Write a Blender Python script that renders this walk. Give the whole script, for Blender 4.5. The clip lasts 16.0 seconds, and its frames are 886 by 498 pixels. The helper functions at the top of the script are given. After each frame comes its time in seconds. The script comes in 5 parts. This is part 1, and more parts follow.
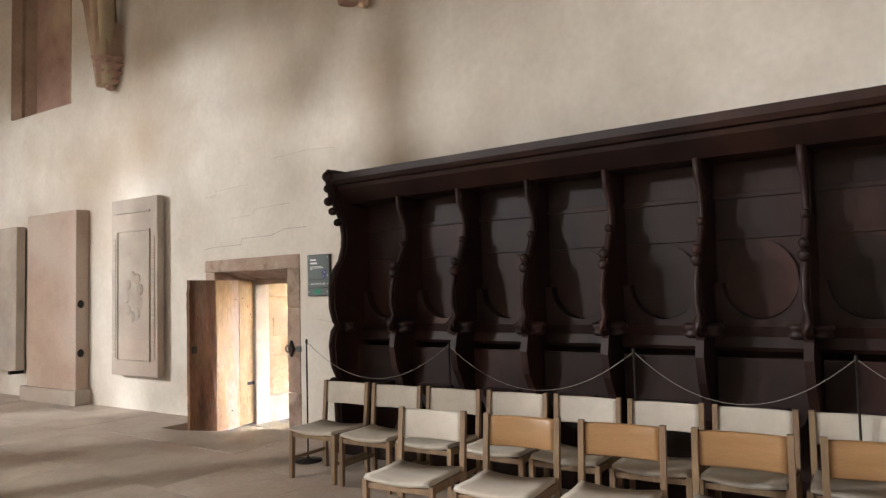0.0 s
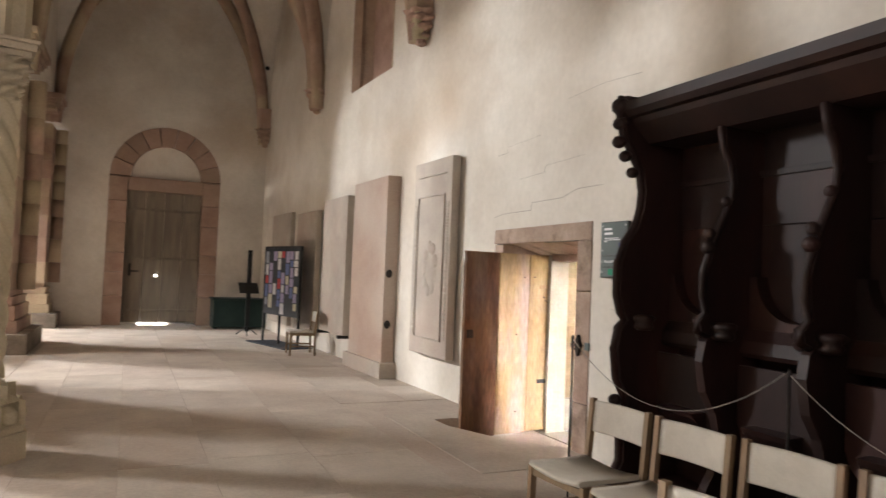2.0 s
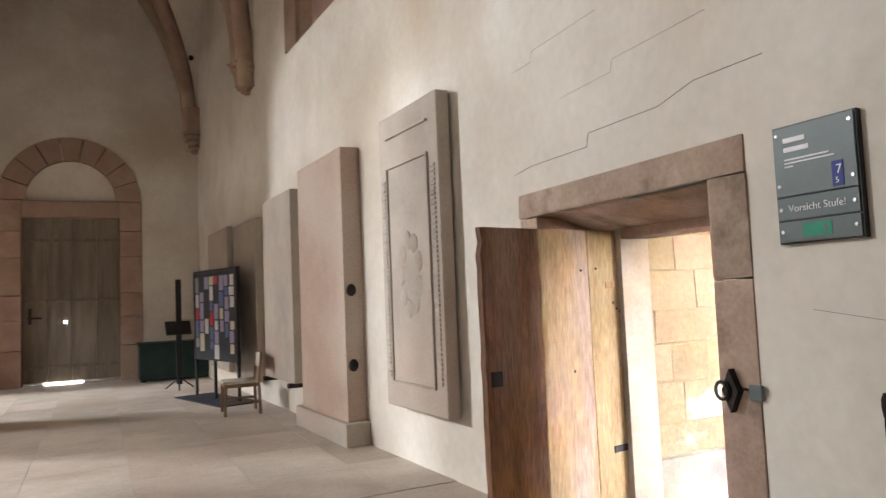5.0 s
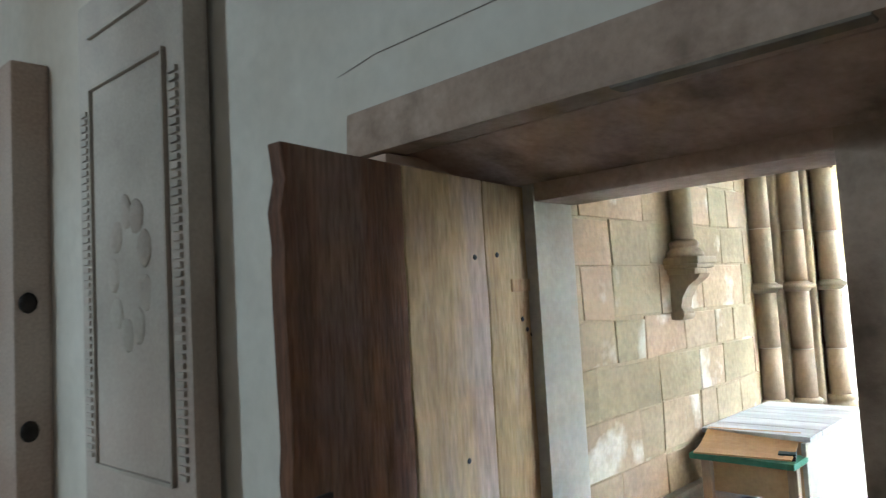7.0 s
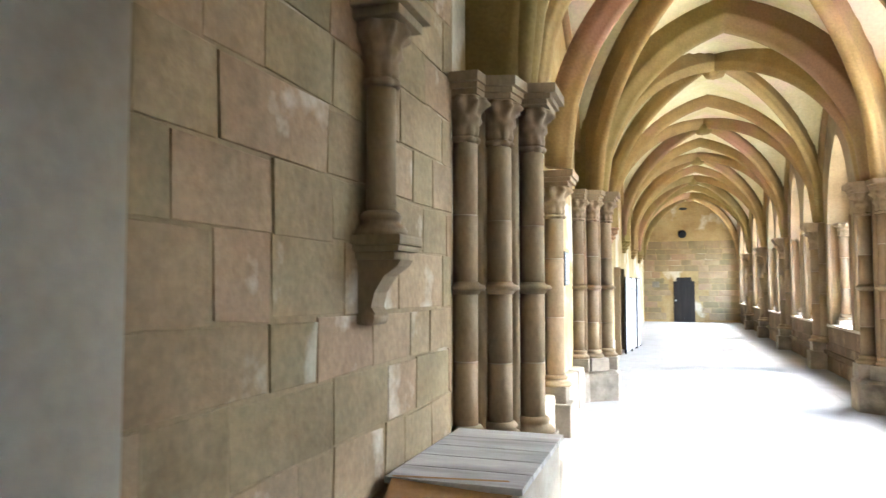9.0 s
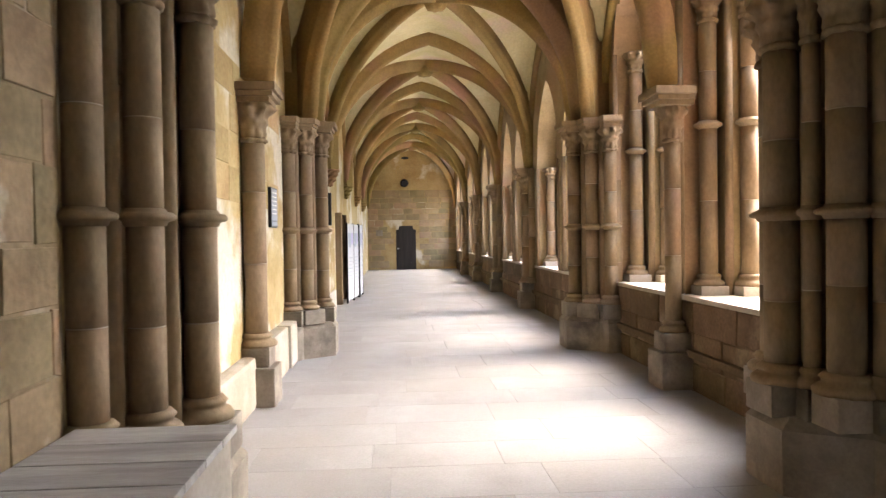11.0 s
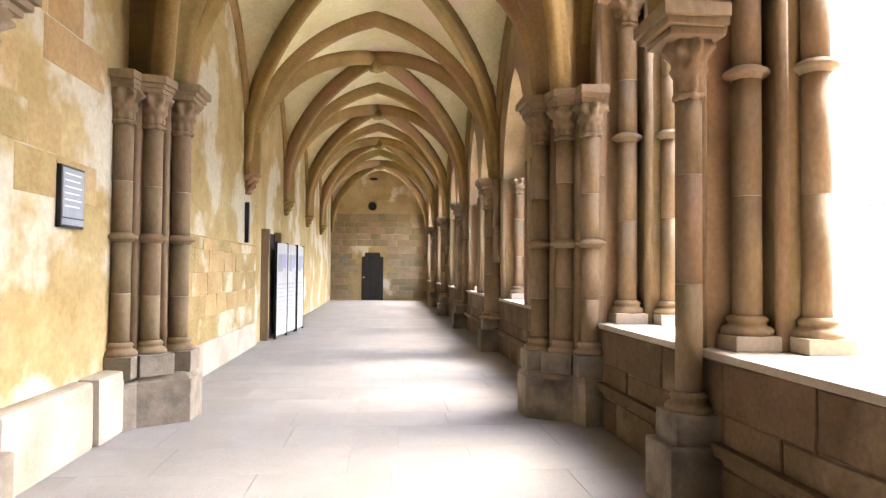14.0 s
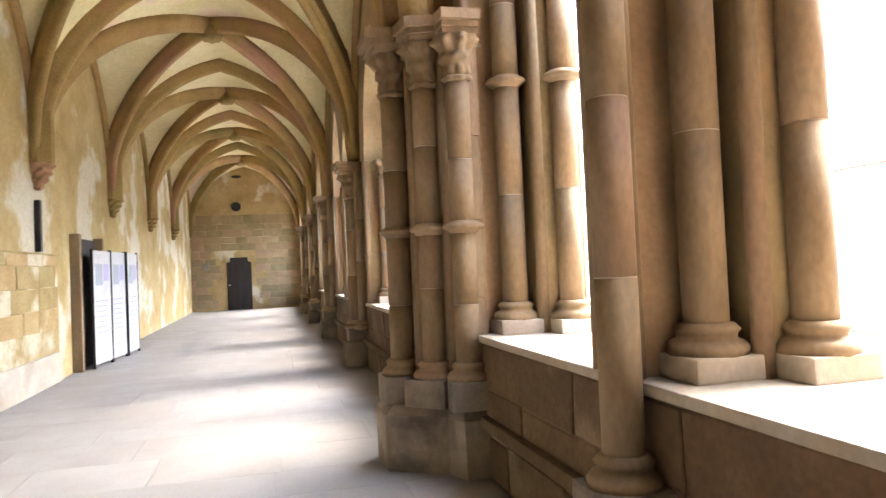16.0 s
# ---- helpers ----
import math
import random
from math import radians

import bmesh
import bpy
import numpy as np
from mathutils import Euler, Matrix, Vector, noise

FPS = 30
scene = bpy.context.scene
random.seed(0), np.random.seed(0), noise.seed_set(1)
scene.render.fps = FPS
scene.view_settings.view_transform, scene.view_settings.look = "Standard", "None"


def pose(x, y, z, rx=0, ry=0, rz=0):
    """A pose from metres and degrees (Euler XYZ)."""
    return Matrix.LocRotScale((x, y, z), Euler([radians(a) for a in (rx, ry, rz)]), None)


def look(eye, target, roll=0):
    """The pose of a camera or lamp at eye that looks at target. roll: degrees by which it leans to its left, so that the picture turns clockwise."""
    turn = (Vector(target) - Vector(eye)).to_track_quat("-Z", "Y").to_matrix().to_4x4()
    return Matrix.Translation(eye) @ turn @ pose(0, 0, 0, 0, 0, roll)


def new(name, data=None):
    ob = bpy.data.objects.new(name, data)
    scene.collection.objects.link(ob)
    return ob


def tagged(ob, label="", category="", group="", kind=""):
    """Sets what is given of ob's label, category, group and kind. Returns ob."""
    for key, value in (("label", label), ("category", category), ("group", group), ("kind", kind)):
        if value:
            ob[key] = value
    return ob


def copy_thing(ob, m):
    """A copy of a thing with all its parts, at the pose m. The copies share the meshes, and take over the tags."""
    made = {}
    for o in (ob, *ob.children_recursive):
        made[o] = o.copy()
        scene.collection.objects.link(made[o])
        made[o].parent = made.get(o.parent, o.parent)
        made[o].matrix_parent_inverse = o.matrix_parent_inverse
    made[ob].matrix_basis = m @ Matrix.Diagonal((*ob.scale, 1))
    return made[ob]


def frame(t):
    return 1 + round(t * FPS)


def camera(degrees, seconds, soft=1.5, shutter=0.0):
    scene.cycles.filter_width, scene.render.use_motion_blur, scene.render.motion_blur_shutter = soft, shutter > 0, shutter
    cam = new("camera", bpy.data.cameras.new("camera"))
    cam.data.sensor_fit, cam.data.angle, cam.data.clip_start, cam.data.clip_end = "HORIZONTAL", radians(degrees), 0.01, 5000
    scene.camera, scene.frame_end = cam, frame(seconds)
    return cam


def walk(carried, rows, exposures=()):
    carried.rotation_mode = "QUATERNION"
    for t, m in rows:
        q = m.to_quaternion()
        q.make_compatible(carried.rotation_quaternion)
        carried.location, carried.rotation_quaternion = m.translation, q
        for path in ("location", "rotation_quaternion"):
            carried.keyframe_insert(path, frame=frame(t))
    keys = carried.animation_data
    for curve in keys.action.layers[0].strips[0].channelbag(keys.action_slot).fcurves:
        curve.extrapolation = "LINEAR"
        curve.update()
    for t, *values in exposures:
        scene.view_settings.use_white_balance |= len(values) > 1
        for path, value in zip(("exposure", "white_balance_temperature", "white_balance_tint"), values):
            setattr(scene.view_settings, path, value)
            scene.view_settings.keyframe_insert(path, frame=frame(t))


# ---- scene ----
cam = camera(65.1, 16.0, soft=1.3, shutter=0.25)
# seconds, eye, target, roll
PATH = [
    (0, (-5.983, -0.395, 1.69), (-4.354, 0.76, 1.805), -1.5),
    (0.5, (-5.378, -0.188, 1.632), (-3.788, 1.02, 1.734), -0.1),
    (1, (-4.873, -0.056, 1.661), (-3.544, 1.434, 1.773), -2.2),
    (1.5, (-4.377, 0.337, 1.601), (-3.297, 2.019, 1.684), 0.6),
    (2, (-3.935, 0.714, 1.608), (-3.111, 2.535, 1.684), 2.3),
    (2.5, (-3.649, 1.103, 1.555), (-3.127, 3.031, 1.663), 2.7),
    (3, (-3.41, 1.603, 1.542), (-2.924, 3.541, 1.623), 0.5),
    (3.5, (-3.194, 2.17, 1.521), (-2.736, 4.116, 1.583), -1.4),
    (4, (-3.078, 2.716, 1.473), (-2.433, 4.609, 1.488), -1.5),
    (4.5, (-2.809, 3.324, 1.495), (-2.041, 5.167, 1.618), -2.3),
    (5, (-2.644, 3.854, 1.483), (-1.752, 5.638, 1.622), -2.4),
    (5.2, (-2.548, 4.058, 1.493), (-1.565, 5.796, 1.609), -2.7),
    (7.3, (-1.327, 6.175, 1.494), (0.204, 7.452, 1.651), -2.9),
    (7.5, (-1.162, 6.279, 1.484), (0.447, 7.455, 1.649), -2.7),
    (8, (-0.715, 6.521, 1.486), (1.051, 7.447, 1.643), -2.1),
    (8.5, (-0.355, 6.688, 1.48), (1.449, 7.541, 1.622), -0.5),
    (9, (0.005, 6.794, 1.427), (1.901, 7.424, 1.537), 0.0),
    (9.5, (0.392, 6.835, 1.271), (2.336, 7.3, 1.328), -0.6),
    (10, (0.763, 6.883, 1.277), (2.746, 7.148, 1.285), -1.1),
    (10.2, (0.903, 6.882, 1.307), (2.896, 7.043, 1.295), -0.9),
    (12.3, (2.503, 6.219, 1.186), (4.468, 5.851, 1.235), -0.8),
    (12.5, (2.726, 6.127, 1.157), (4.683, 5.718, 1.216), -0.4),
    (13, (3.156, 5.999, 1.147), (5.093, 5.501, 1.16), -0.1),
    (13.5, (3.671, 5.901, 1.159), (5.652, 5.633, 1.222), -0.0),
    (14, (4.28, 5.803, 1.152), (6.272, 5.632, 1.211), 0.5),
    (14.5, (4.691, 5.728, 1.129), (6.676, 5.491, 1.185), -0.1),
    (15, (5.239, 5.602, 1.14), (7.232, 5.445, 1.185), -1.5),
    (15.5, (5.717, 5.432, 1.122), (7.69, 5.102, 1.142), -1.7),
    (16, (6.138, 5.162, 1.143), (8.075, 4.668, 1.194), -2.5),
]
EXPOSURES = [(0.0, 8.6, 6400, 10), (4.0, 8.65, 6300, 10), (5.2, 8.4, 6100, 8), (7.3, 7.1, 5000, -8), (7.6, 7.25, 5000, -8), (8.0, 7.4, 5000, -8), (8.5, 6.75, 5200, -8), (9.0, 6.0, 5600, -3), (9.5, 5.5, 6000, 6), (10.0, 5.15, 6500, 8), (12.5, 4.9, 6500, 8), (13.0, 4.9, 6400, 8), (14.0, 5.1, 6400, 8), (15.3, 5.1, 6400, 8), (16.0, 5.1, 6300, 6)]
walk(cam, [(t, look(eye, aim, roll)) for t, eye, aim, roll in PATH], EXPOSURES)

SKY = 0.15
NAVE_A, NAVE_B, NAVE_C, NAVE_D = 17, 0.35, 0.75, 5.6

# ---- world and light ----
world = bpy.data.worlds.new("sky")
world.use_nodes = True
scene.world = world
wn = world.node_tree
sky = wn.nodes.new("ShaderNodeTexSky")
sky.sky_type, sky.sun_disc = "NISHITA", False
sky.sun_elevation, sky.sun_rotation = radians(48), radians(164)
sky.air_density, sky.dust_density = 1.0, 3.0
wn.links.new(sky.outputs[0], wn.nodes["Background"].inputs[0])
wn.nodes["Background"].inputs[1].default_value = SKY
sun = new("sun", bpy.data.lights.new("sun", "SUN"))
sun.data.energy, sun.data.angle, sun.data.color = 0.06, radians(46), (1, 0.95, 0.86)
sun.matrix_world = look((17.4, -39.8, 46), (6, 0, 0))


def window_lamp(name, at, aim, sx, sz, power, colour=(0.97, 0.98, 1.0)):
    """Sky light that enters through a window's opening."""
    d = bpy.data.lights.new(name, "AREA")
    d.shape, d.size, d.size_y, d.energy, d.color = "RECTANGLE", sx, sz, power, colour
    ob = new(name, d)
    ob.matrix_world = look(at, aim)
    return ob


# nave windows of the church, behind and left of the camera
window_lamp("window_light_a", (-16.95, 20.6, 7.4), (-12.0, 16.4, -3.4), 2.0, 2.2, NAVE_A)
window_lamp("window_light_b", (-16.9, 0.5, 7.7), (-7.0, 2.0, 0.0), 5.0, 1.8, NAVE_B)
window_lamp("window_light_d", (-16.95, 14.2, 7.3), (-6.0, 8.4, 0.0), 1.3, 2.6, NAVE_D)
window_lamp("window_light_c", (-8.0, -7.4, 4.9), (-6.8, -2.4, 0.0), 4.0, 3.4, NAVE_C)

# ---- materials ----
def nodes_of(name):
    m = bpy.data.materials.new(name)
    m.use_nodes = True
    return m, m.node_tree.nodes, m.node_tree.links, m.node_tree.nodes["Principled BSDF"]


def surface(name, c1, c2, patch=None, scale=2.0, rough=0.85, bump=0.3, grain=40.0, patch_scale=0.7, patch_at=(0.5, 0.6),
            vary=0.0, metal=0.0, stretch=(1, 1, 1), dark=0.1, spec=0.3):
    """Two scales of mottling, an optional patchy second coat, fine relief."""
    m, n, l, p = nodes_of(name)
    tc = n.new("ShaderNodeTexCoord")
    mp = n.new("ShaderNodeMapping")
    mp.inputs["Scale"].default_value = stretch
    l.new(tc.outputs["Object"], mp.inputs["Vector"])
    vec = mp.outputs[0]
    oi = n.new("ShaderNodeObjectInfo")
    if vary:
        add = n.new("ShaderNodeVectorMath")
        add.operation = "MULTIPLY_ADD"
        l.new(oi.outputs["Random"], add.inputs[0])
        add.inputs[1].default_value = (37, 23, 51)
        l.new(vec, add.inputs[2])
        vec = add.outputs[0]
    n1 = n.new("ShaderNodeTexNoise")
    n1.inputs["Scale"].default_value, n1.inputs["Detail"].default_value, n1.inputs["Roughness"].default_value = scale, 7, 0.62
    n2 = n.new("ShaderNodeTexNoise")
    n2.inputs["Scale"].default_value, n2.inputs["Detail"].default_value = grain, 4
    l.new(vec, n1.inputs["Vector"])
    l.new(vec, n2.inputs["Vector"])
    ramp = n.new("ShaderNodeValToRGB")
    ramp.color_ramp.elements[0].position, ramp.color_ramp.elements[1].position = 0.3, 0.7
    ramp.color_ramp.elements[0].color, ramp.color_ramp.elements[1].color = (*c1, 1), (*c2, 1)
    l.new(n1.outputs["Fac"], ramp.inputs[0])
    col = ramp.outputs[0]
    if patch:
        n3 = n.new("ShaderNodeTexNoise")
        n3.inputs["Scale"].default_value, n3.inputs["Detail"].default_value, n3.inputs["Roughness"].default_value = patch_scale, 6, 0.55
        l.new(vec, n3.inputs["Vector"])
        r3 = n.new("ShaderNodeMapRange")
        r3.inputs["From Min"].default_value, r3.inputs["From Max"].default_value = patch_at
        l.new(n3.outputs["Fac"], r3.inputs["Value"])
        mx = n.new("ShaderNodeMix")
        mx.data_type = "RGBA"
        l.new(r3.outputs[0], mx.inputs["Factor"])
        l.new(col, mx.inputs["A"])
        mx.inputs["B"].default_value = (*patch, 1)
        col = mx.outputs["Result"]
    g = n.new("ShaderNodeMapRange")
    g.inputs["From Min"].default_value, g.inputs["From Max"].default_value = 0.3, 0.7
    g.inputs["To Min"].default_value, g.inputs["To Max"].default_value = 1 - dark, 1 + dark * 0.5
    l.new(n2.outputs["Fac"], g.inputs["Value"])
    hsv = n.new("ShaderNodeHueSaturation")
    l.new(col, hsv.inputs["Color"])
    l.new(g.outputs[0], hsv.inputs["Value"])
    out = hsv.outputs[0]
    if vary:
        v = n.new("ShaderNodeMapRange")
        v.inputs["To Min"].default_value, v.inputs["To Max"].default_value = 1 - vary, 1 + vary
        l.new(oi.outputs["Random"], v.inputs["Value"])
        h2 = n.new("ShaderNodeHueSaturation")
        l.new(out, h2.inputs["Color"])
        l.new(v.outputs[0], h2.inputs["Value"])
        hv = n.new("ShaderNodeMath")
        hv.operation = "MULTIPLY_ADD"
        l.new(oi.outputs["Random"], hv.inputs[0])
        hv.inputs[1].default_value, hv.inputs[2].default_value = -0.03 * min(1, vary * 5), 0.5 + 0.015 * min(1, vary * 5)
        l.new(hv.outputs[0], h2.inputs["Hue"])
        out = h2.outputs[0]
    l.new(out, p.inputs["Base Color"])
    if bump:
        mix = n.new("ShaderNodeMath")
        mix.operation = "MULTIPLY_ADD"
        l.new(n2.outputs["Fac"], mix.inputs[0])
        mix.inputs[1].default_value = 0.25
        l.new(n1.outputs["Fac"], mix.inputs[2])
        b = n.new("ShaderNodeBump")
        b.inputs["Strength"].default_value, b.inputs["Distance"].default_value = bump, 0.02
        l.new(mix.outputs[0], b.inputs["Height"])
        l.new(b.outputs[0], p.inputs["Normal"])
    p.inputs["Roughness"].default_value, p.inputs["Metallic"].default_value = rough, metal
    p.inputs["Specular IOR Level"].default_value = spec
    return m


M_PLASTER = surface("lime_plaster", (0.57, 0.51, 0.43), (0.74, 0.69, 0.61), (0.50, 0.41, 0.31), 0.8, 0.95, 0.35, 14, 0.35, (0.52, 0.75), dark=0.05)
M_REDSTONE = surface("red_sandstone", (0.30, 0.195, 0.15), (0.44, 0.31, 0.235), (0.48, 0.385, 0.26), 2.0, 0.9, 0.35, 35, 0.45, (0.47, 0.58), vary=0.12)
M_CHFLOOR = surface("church_floor_stone", (0.40, 0.33, 0.27), (0.58, 0.50, 0.42), (0.43, 0.34, 0.27), 1.3, 0.62, 0.35, 30, 0.6, (0.5, 0.7), vary=0.05)
M_JOINT = surface("dark_joint", (0.16, 0.13, 0.10), (0.24, 0.20, 0.16), scale=6, bump=0.2)
M_SLAB = surface("grave_slab_stone", (0.34, 0.29, 0.24), (0.50, 0.44, 0.37), (0.42, 0.33, 0.27), 1.4, 0.9, 0.5, 50, 0.8, (0.5, 0.72), vary=0.08, dark=0.08)
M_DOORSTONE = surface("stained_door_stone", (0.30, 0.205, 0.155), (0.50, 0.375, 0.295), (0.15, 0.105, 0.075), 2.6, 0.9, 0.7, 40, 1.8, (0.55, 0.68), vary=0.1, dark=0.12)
M_PORTAL = surface("portal_sandstone", (0.29, 0.185, 0.14), (0.42, 0.295, 0.225), (0.36, 0.25, 0.185), 2.2, 0.9, 0.4, 35, 0.6, (0.5, 0.65), vary=0.08)
M_PLUG = surface("dark_window_plug", (0.05, 0.045, 0.035), (0.09, 0.08, 0.06), scale=4, rough=0.4, bump=0.2)
M_PINK = surface("pink_slab_stone", (0.40, 0.28, 0.22), (0.52, 0.40, 0.32), (0.54, 0.46, 0.39), 1.1, 0.9, 0.5, 50, 0.6, (0.45, 0.7), dark=0.15)
M_COLUMN = surface("pale_limestone", (0.46, 0.38, 0.25), (0.60, 0.52, 0.38), (0.50, 0.42, 0.32), 3, 0.8, 0.35, 60)
M_STALL = surface("black_oak", (0.012, 0.0055, 0.0045), (0.028, 0.012, 0.0095), (0.050, 0.019, 0.013), 2.5, 0.52, 0.2, 30, 1.2, (0.5, 0.7), vary=0.1, stretch=(1, 1, 0.25), spec=0.28)
M_OLDDOOR = surface("old_plank_wood", (0.36, 0.205, 0.095), (0.57, 0.38, 0.20), (0.48, 0.33, 0.25), 2.6, 0.75, 0.9, 30, 1.5, (0.54, 0.66), vary=0.1, stretch=(2.0, 2.0, 0.4), dark=0.25)
M_SHADEPLANK = surface("shaded_red_brown_plank", (0.10, 0.042, 0.022), (0.25, 0.12, 0.06), (0.20, 0.12, 0.08), 3.0, 0.75, 0.9, 34, 2.0, (0.5, 0.66), stretch=(2.6, 2.6, 0.35), dark=0.35)
M_GREYDOOR = surface("grey_oak", (0.13, 0.105, 0.075), (0.23, 0.19, 0.14), scale=4, rough=0.7, bump=0.3, stretch=(2, 2, 0.2), vary=0.1)
M_IRON = surface("iron", (0.02, 0.018, 0.016), (0.05, 0.04, 0.035), scale=8, rough=0.55, bump=0.3, metal=0.7)
M_FABRIC = surface("beige_weave", (0.46, 0.41, 0.34), (0.56, 0.51, 0.43), scale=5, rough=0.95, bump=0.2, grain=260, dark=0.15, vary=0.05)
M_CHAIRWOOD = surface("chair_wood", (0.16, 0.10, 0.06), (0.28, 0.19, 0.11), scale=5, rough=0.5, bump=0.1, stretch=(2, 2, 0.3), vary=0.06)
M_CHAIRPLY = surface("varnished_beech", (0.27, 0.15, 0.06), (0.38, 0.22, 0.10), scale=3, rough=0.28, bump=0.03, grain=60, stretch=(0.4, 0.6, 4), dark=0.1, vary=0.05, spec=0.5)
M_DARKGREEN = surface("dark_green_paint", (0.008, 0.022, 0.018), (0.014, 0.034, 0.028), scale=4, rough=0.5, bump=0.1)
M_BOARD = surface("dark_board", (0.02, 0.025, 0.035), (0.04, 0.045, 0.055), scale=6, rough=0.6, bump=0.05)
M_SIGN = surface("grey_sign", (0.095, 0.12, 0.115), (0.12, 0.145, 0.14), scale=3, rough=0.35, bump=0.02, dark=0.05)
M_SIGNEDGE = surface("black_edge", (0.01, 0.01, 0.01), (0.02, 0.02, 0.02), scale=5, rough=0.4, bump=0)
M_WHITE = surface("white_print", (0.74, 0.74, 0.74), (0.8, 0.8, 0.8), scale=8, rough=0.6, bump=0, dark=0.03)
M_BLUE = surface("blue_print", (0.01, 0.02, 0.16), (0.02, 0.03, 0.2), scale=8, rough=0.5, bump=0)
M_GREEN = surface("green_print", (0.01, 0.2, 0.1), (0.02, 0.24, 0.13), scale=8, rough=0.5, bump=0)
M_STEEL = surface("screw_steel", (0.45, 0.45, 0.45), (0.6, 0.6, 0.6), scale=20, rough=0.35, bump=0, metal=0.9)
M_ROPE = surface("pale_cord", (0.2, 0.18, 0.16), (0.3, 0.27, 0.24), scale=30, rough=0.9, bump=0.1)
# cloister
M_OCHRE = surface("ochre_sandstone", (0.22, 0.16, 0.09), (0.36, 0.27, 0.155), (0.31, 0.20, 0.12), 1.7, 0.92, 0.5, 28, 0.8, (0.48, 0.66), vary=0.2, dark=0.12)
M_LIMESTONE = surface("limed_wall_stone", (0.20, 0.135, 0.075), (0.33, 0.24, 0.14), (0.44, 0.37, 0.28), 1.9, 0.93, 0.7, 24, 1.3, (0.60, 0.66), vary=0.16, dark=0.18)
# brown sandstone lowered further, to carry the shade of the backlit parapet face
M_PARAPET = surface("shaded_brown_parapet_stone", (0.080, 0.052, 0.028), (0.15, 0.10, 0.056), (0.20, 0.145, 0.09), 1.8, 0.92, 0.6, 28, 1.1, (0.57, 0.66), vary=0.14, dark=0.2)
M_SHAFT = surface("shaft_sandstone", (0.178, 0.125, 0.074), (0.30, 0.222, 0.135), (0.235, 0.158, 0.10), 2.2, 0.85, 0.35, 40, 1.1, (0.5, 0.66), vary=0.06, stretch=(1, 1, 0.5), dark=0.14)
M_RIB = surface("rib_sandstone", (0.235, 0.155, 0.058), (0.36, 0.25, 0.095), (0.34, 0.19, 0.12), 1.6, 0.9, 0.4, 30, 0.45, (0.53, 0.66), vary=0.14, dark=0.15)
M_WEB = surface("vault_plaster", (0.56, 0.49, 0.25), (0.74, 0.67, 0.43), (0.66, 0.52, 0.40), 1.0, 0.95, 0.45, 20, 0.55, (0.54, 0.62), dark=0.1)
M_OLDWALL = surface("flaking_plaster", (0.33, 0.225, 0.085), (0.47, 0.365, 0.185), (0.54, 0.48, 0.375), 1.6, 0.95, 0.6, 20, 0.75, (0.50, 0.57), dark=0.14)
M_OLDSTONE = surface("bare_ochre_stone", (0.31, 0.20, 0.082), (0.44, 0.325, 0.16), (0.56, 0.48, 0.36), 1.5, 0.95, 0.5, 24, 0.8, (0.57, 0.64), vary=0.14, dark=0.14)
M_PALEBASE = surface("limewashed_base", (0.33, 0.285, 0.225), (0.48, 0.43, 0.36), (0.31, 0.25, 0.185), 1.4, 0.95, 0.4, 30, 0.9, (0.46, 0.66), vary=0.06, dark=0.1)
M_GREYBASE = surface("weathered_plinth_stone", (0.14, 0.115, 0.09), (0.32, 0.275, 0.22), (0.08, 0.068, 0.056), 2.4, 0.9, 0.5, 40, 1.3, (0.55, 0.7), vary=0.1)
M_CLFLOOR = surface("pale_floor_slab", (0.215, 0.205, 0.208), (0.285, 0.277, 0.284), (0.245, 0.23, 0.226), 1.1, 0.62, 0.25, 60, 0.7, (0.5, 0.66), vary=0.012, dark=0.1)
M_CLJOINT = surface("floor_joint", (0.20, 0.19, 0.19), (0.27, 0.26, 0.26), scale=8, bump=0.2)
M_DARKDOOR = surface("dark_door_wood", (0.012, 0.009, 0.008), (0.03, 0.022, 0.018), scale=4, rough=0.6, bump=0.2, stretch=(2, 2, 0.2))
M_GREYWOOD = surface("bleached_planks", (0.36, 0.33, 0.31), (0.52, 0.49, 0.46), (0.28, 0.25, 0.23), 3, 0.8, 0.3, 50, 2.0, (0.5, 0.7), vary=0.07, stretch=(3, 0.4, 1))
M_GREENTOP = surface("green_felt", (0.05, 0.13, 0.08), (0.08, 0.18, 0.11), scale=6, rough=0.9, bump=0.1)
M_CARD = surface("brown_card", (0.38, 0.22, 0.10), (0.46, 0.28, 0.14), scale=3, rough=0.8, bump=0.1)
M_GRASS = surface("lawn", (0.10, 0.16, 0.05), (0.18, 0.24, 0.08), scale=1.5, rough=0.95, bump=0.5)
M_GRAVEL = surface("court_gravel", (0.50, 0.46, 0.40), (0.62, 0.58, 0.52), scale=3, rough=0.95, bump=0.4)
M_ROOF = surface("roof_tile", (0.20, 0.10, 0.06), (0.32, 0.17, 0.10), scale=4, rough=0.9, bump=0.5)


# ---- mesh helpers ----
def add_box(bm, a, b, bev=0.0, m=None):
    mat = Matrix.LocRotScale([(p + q) / 2 for p, q in zip(a, b)], None, [abs(q - p) for p, q in zip(a, b)])
    g = bmesh.ops.create_cube(bm, size=1, matrix=(m @ mat) if m else mat)
    if bev:
        edges = list({e for v in g["verts"] for e in v.link_edges})
        bmesh.ops.bevel(bm, geom=edges, offset=bev, segments=2, profile=0.7, affect="EDGES")
    return bm


def box(a, b, bev=0.0, m=None):
    return add_box(bmesh.new(), a, b, bev, m)


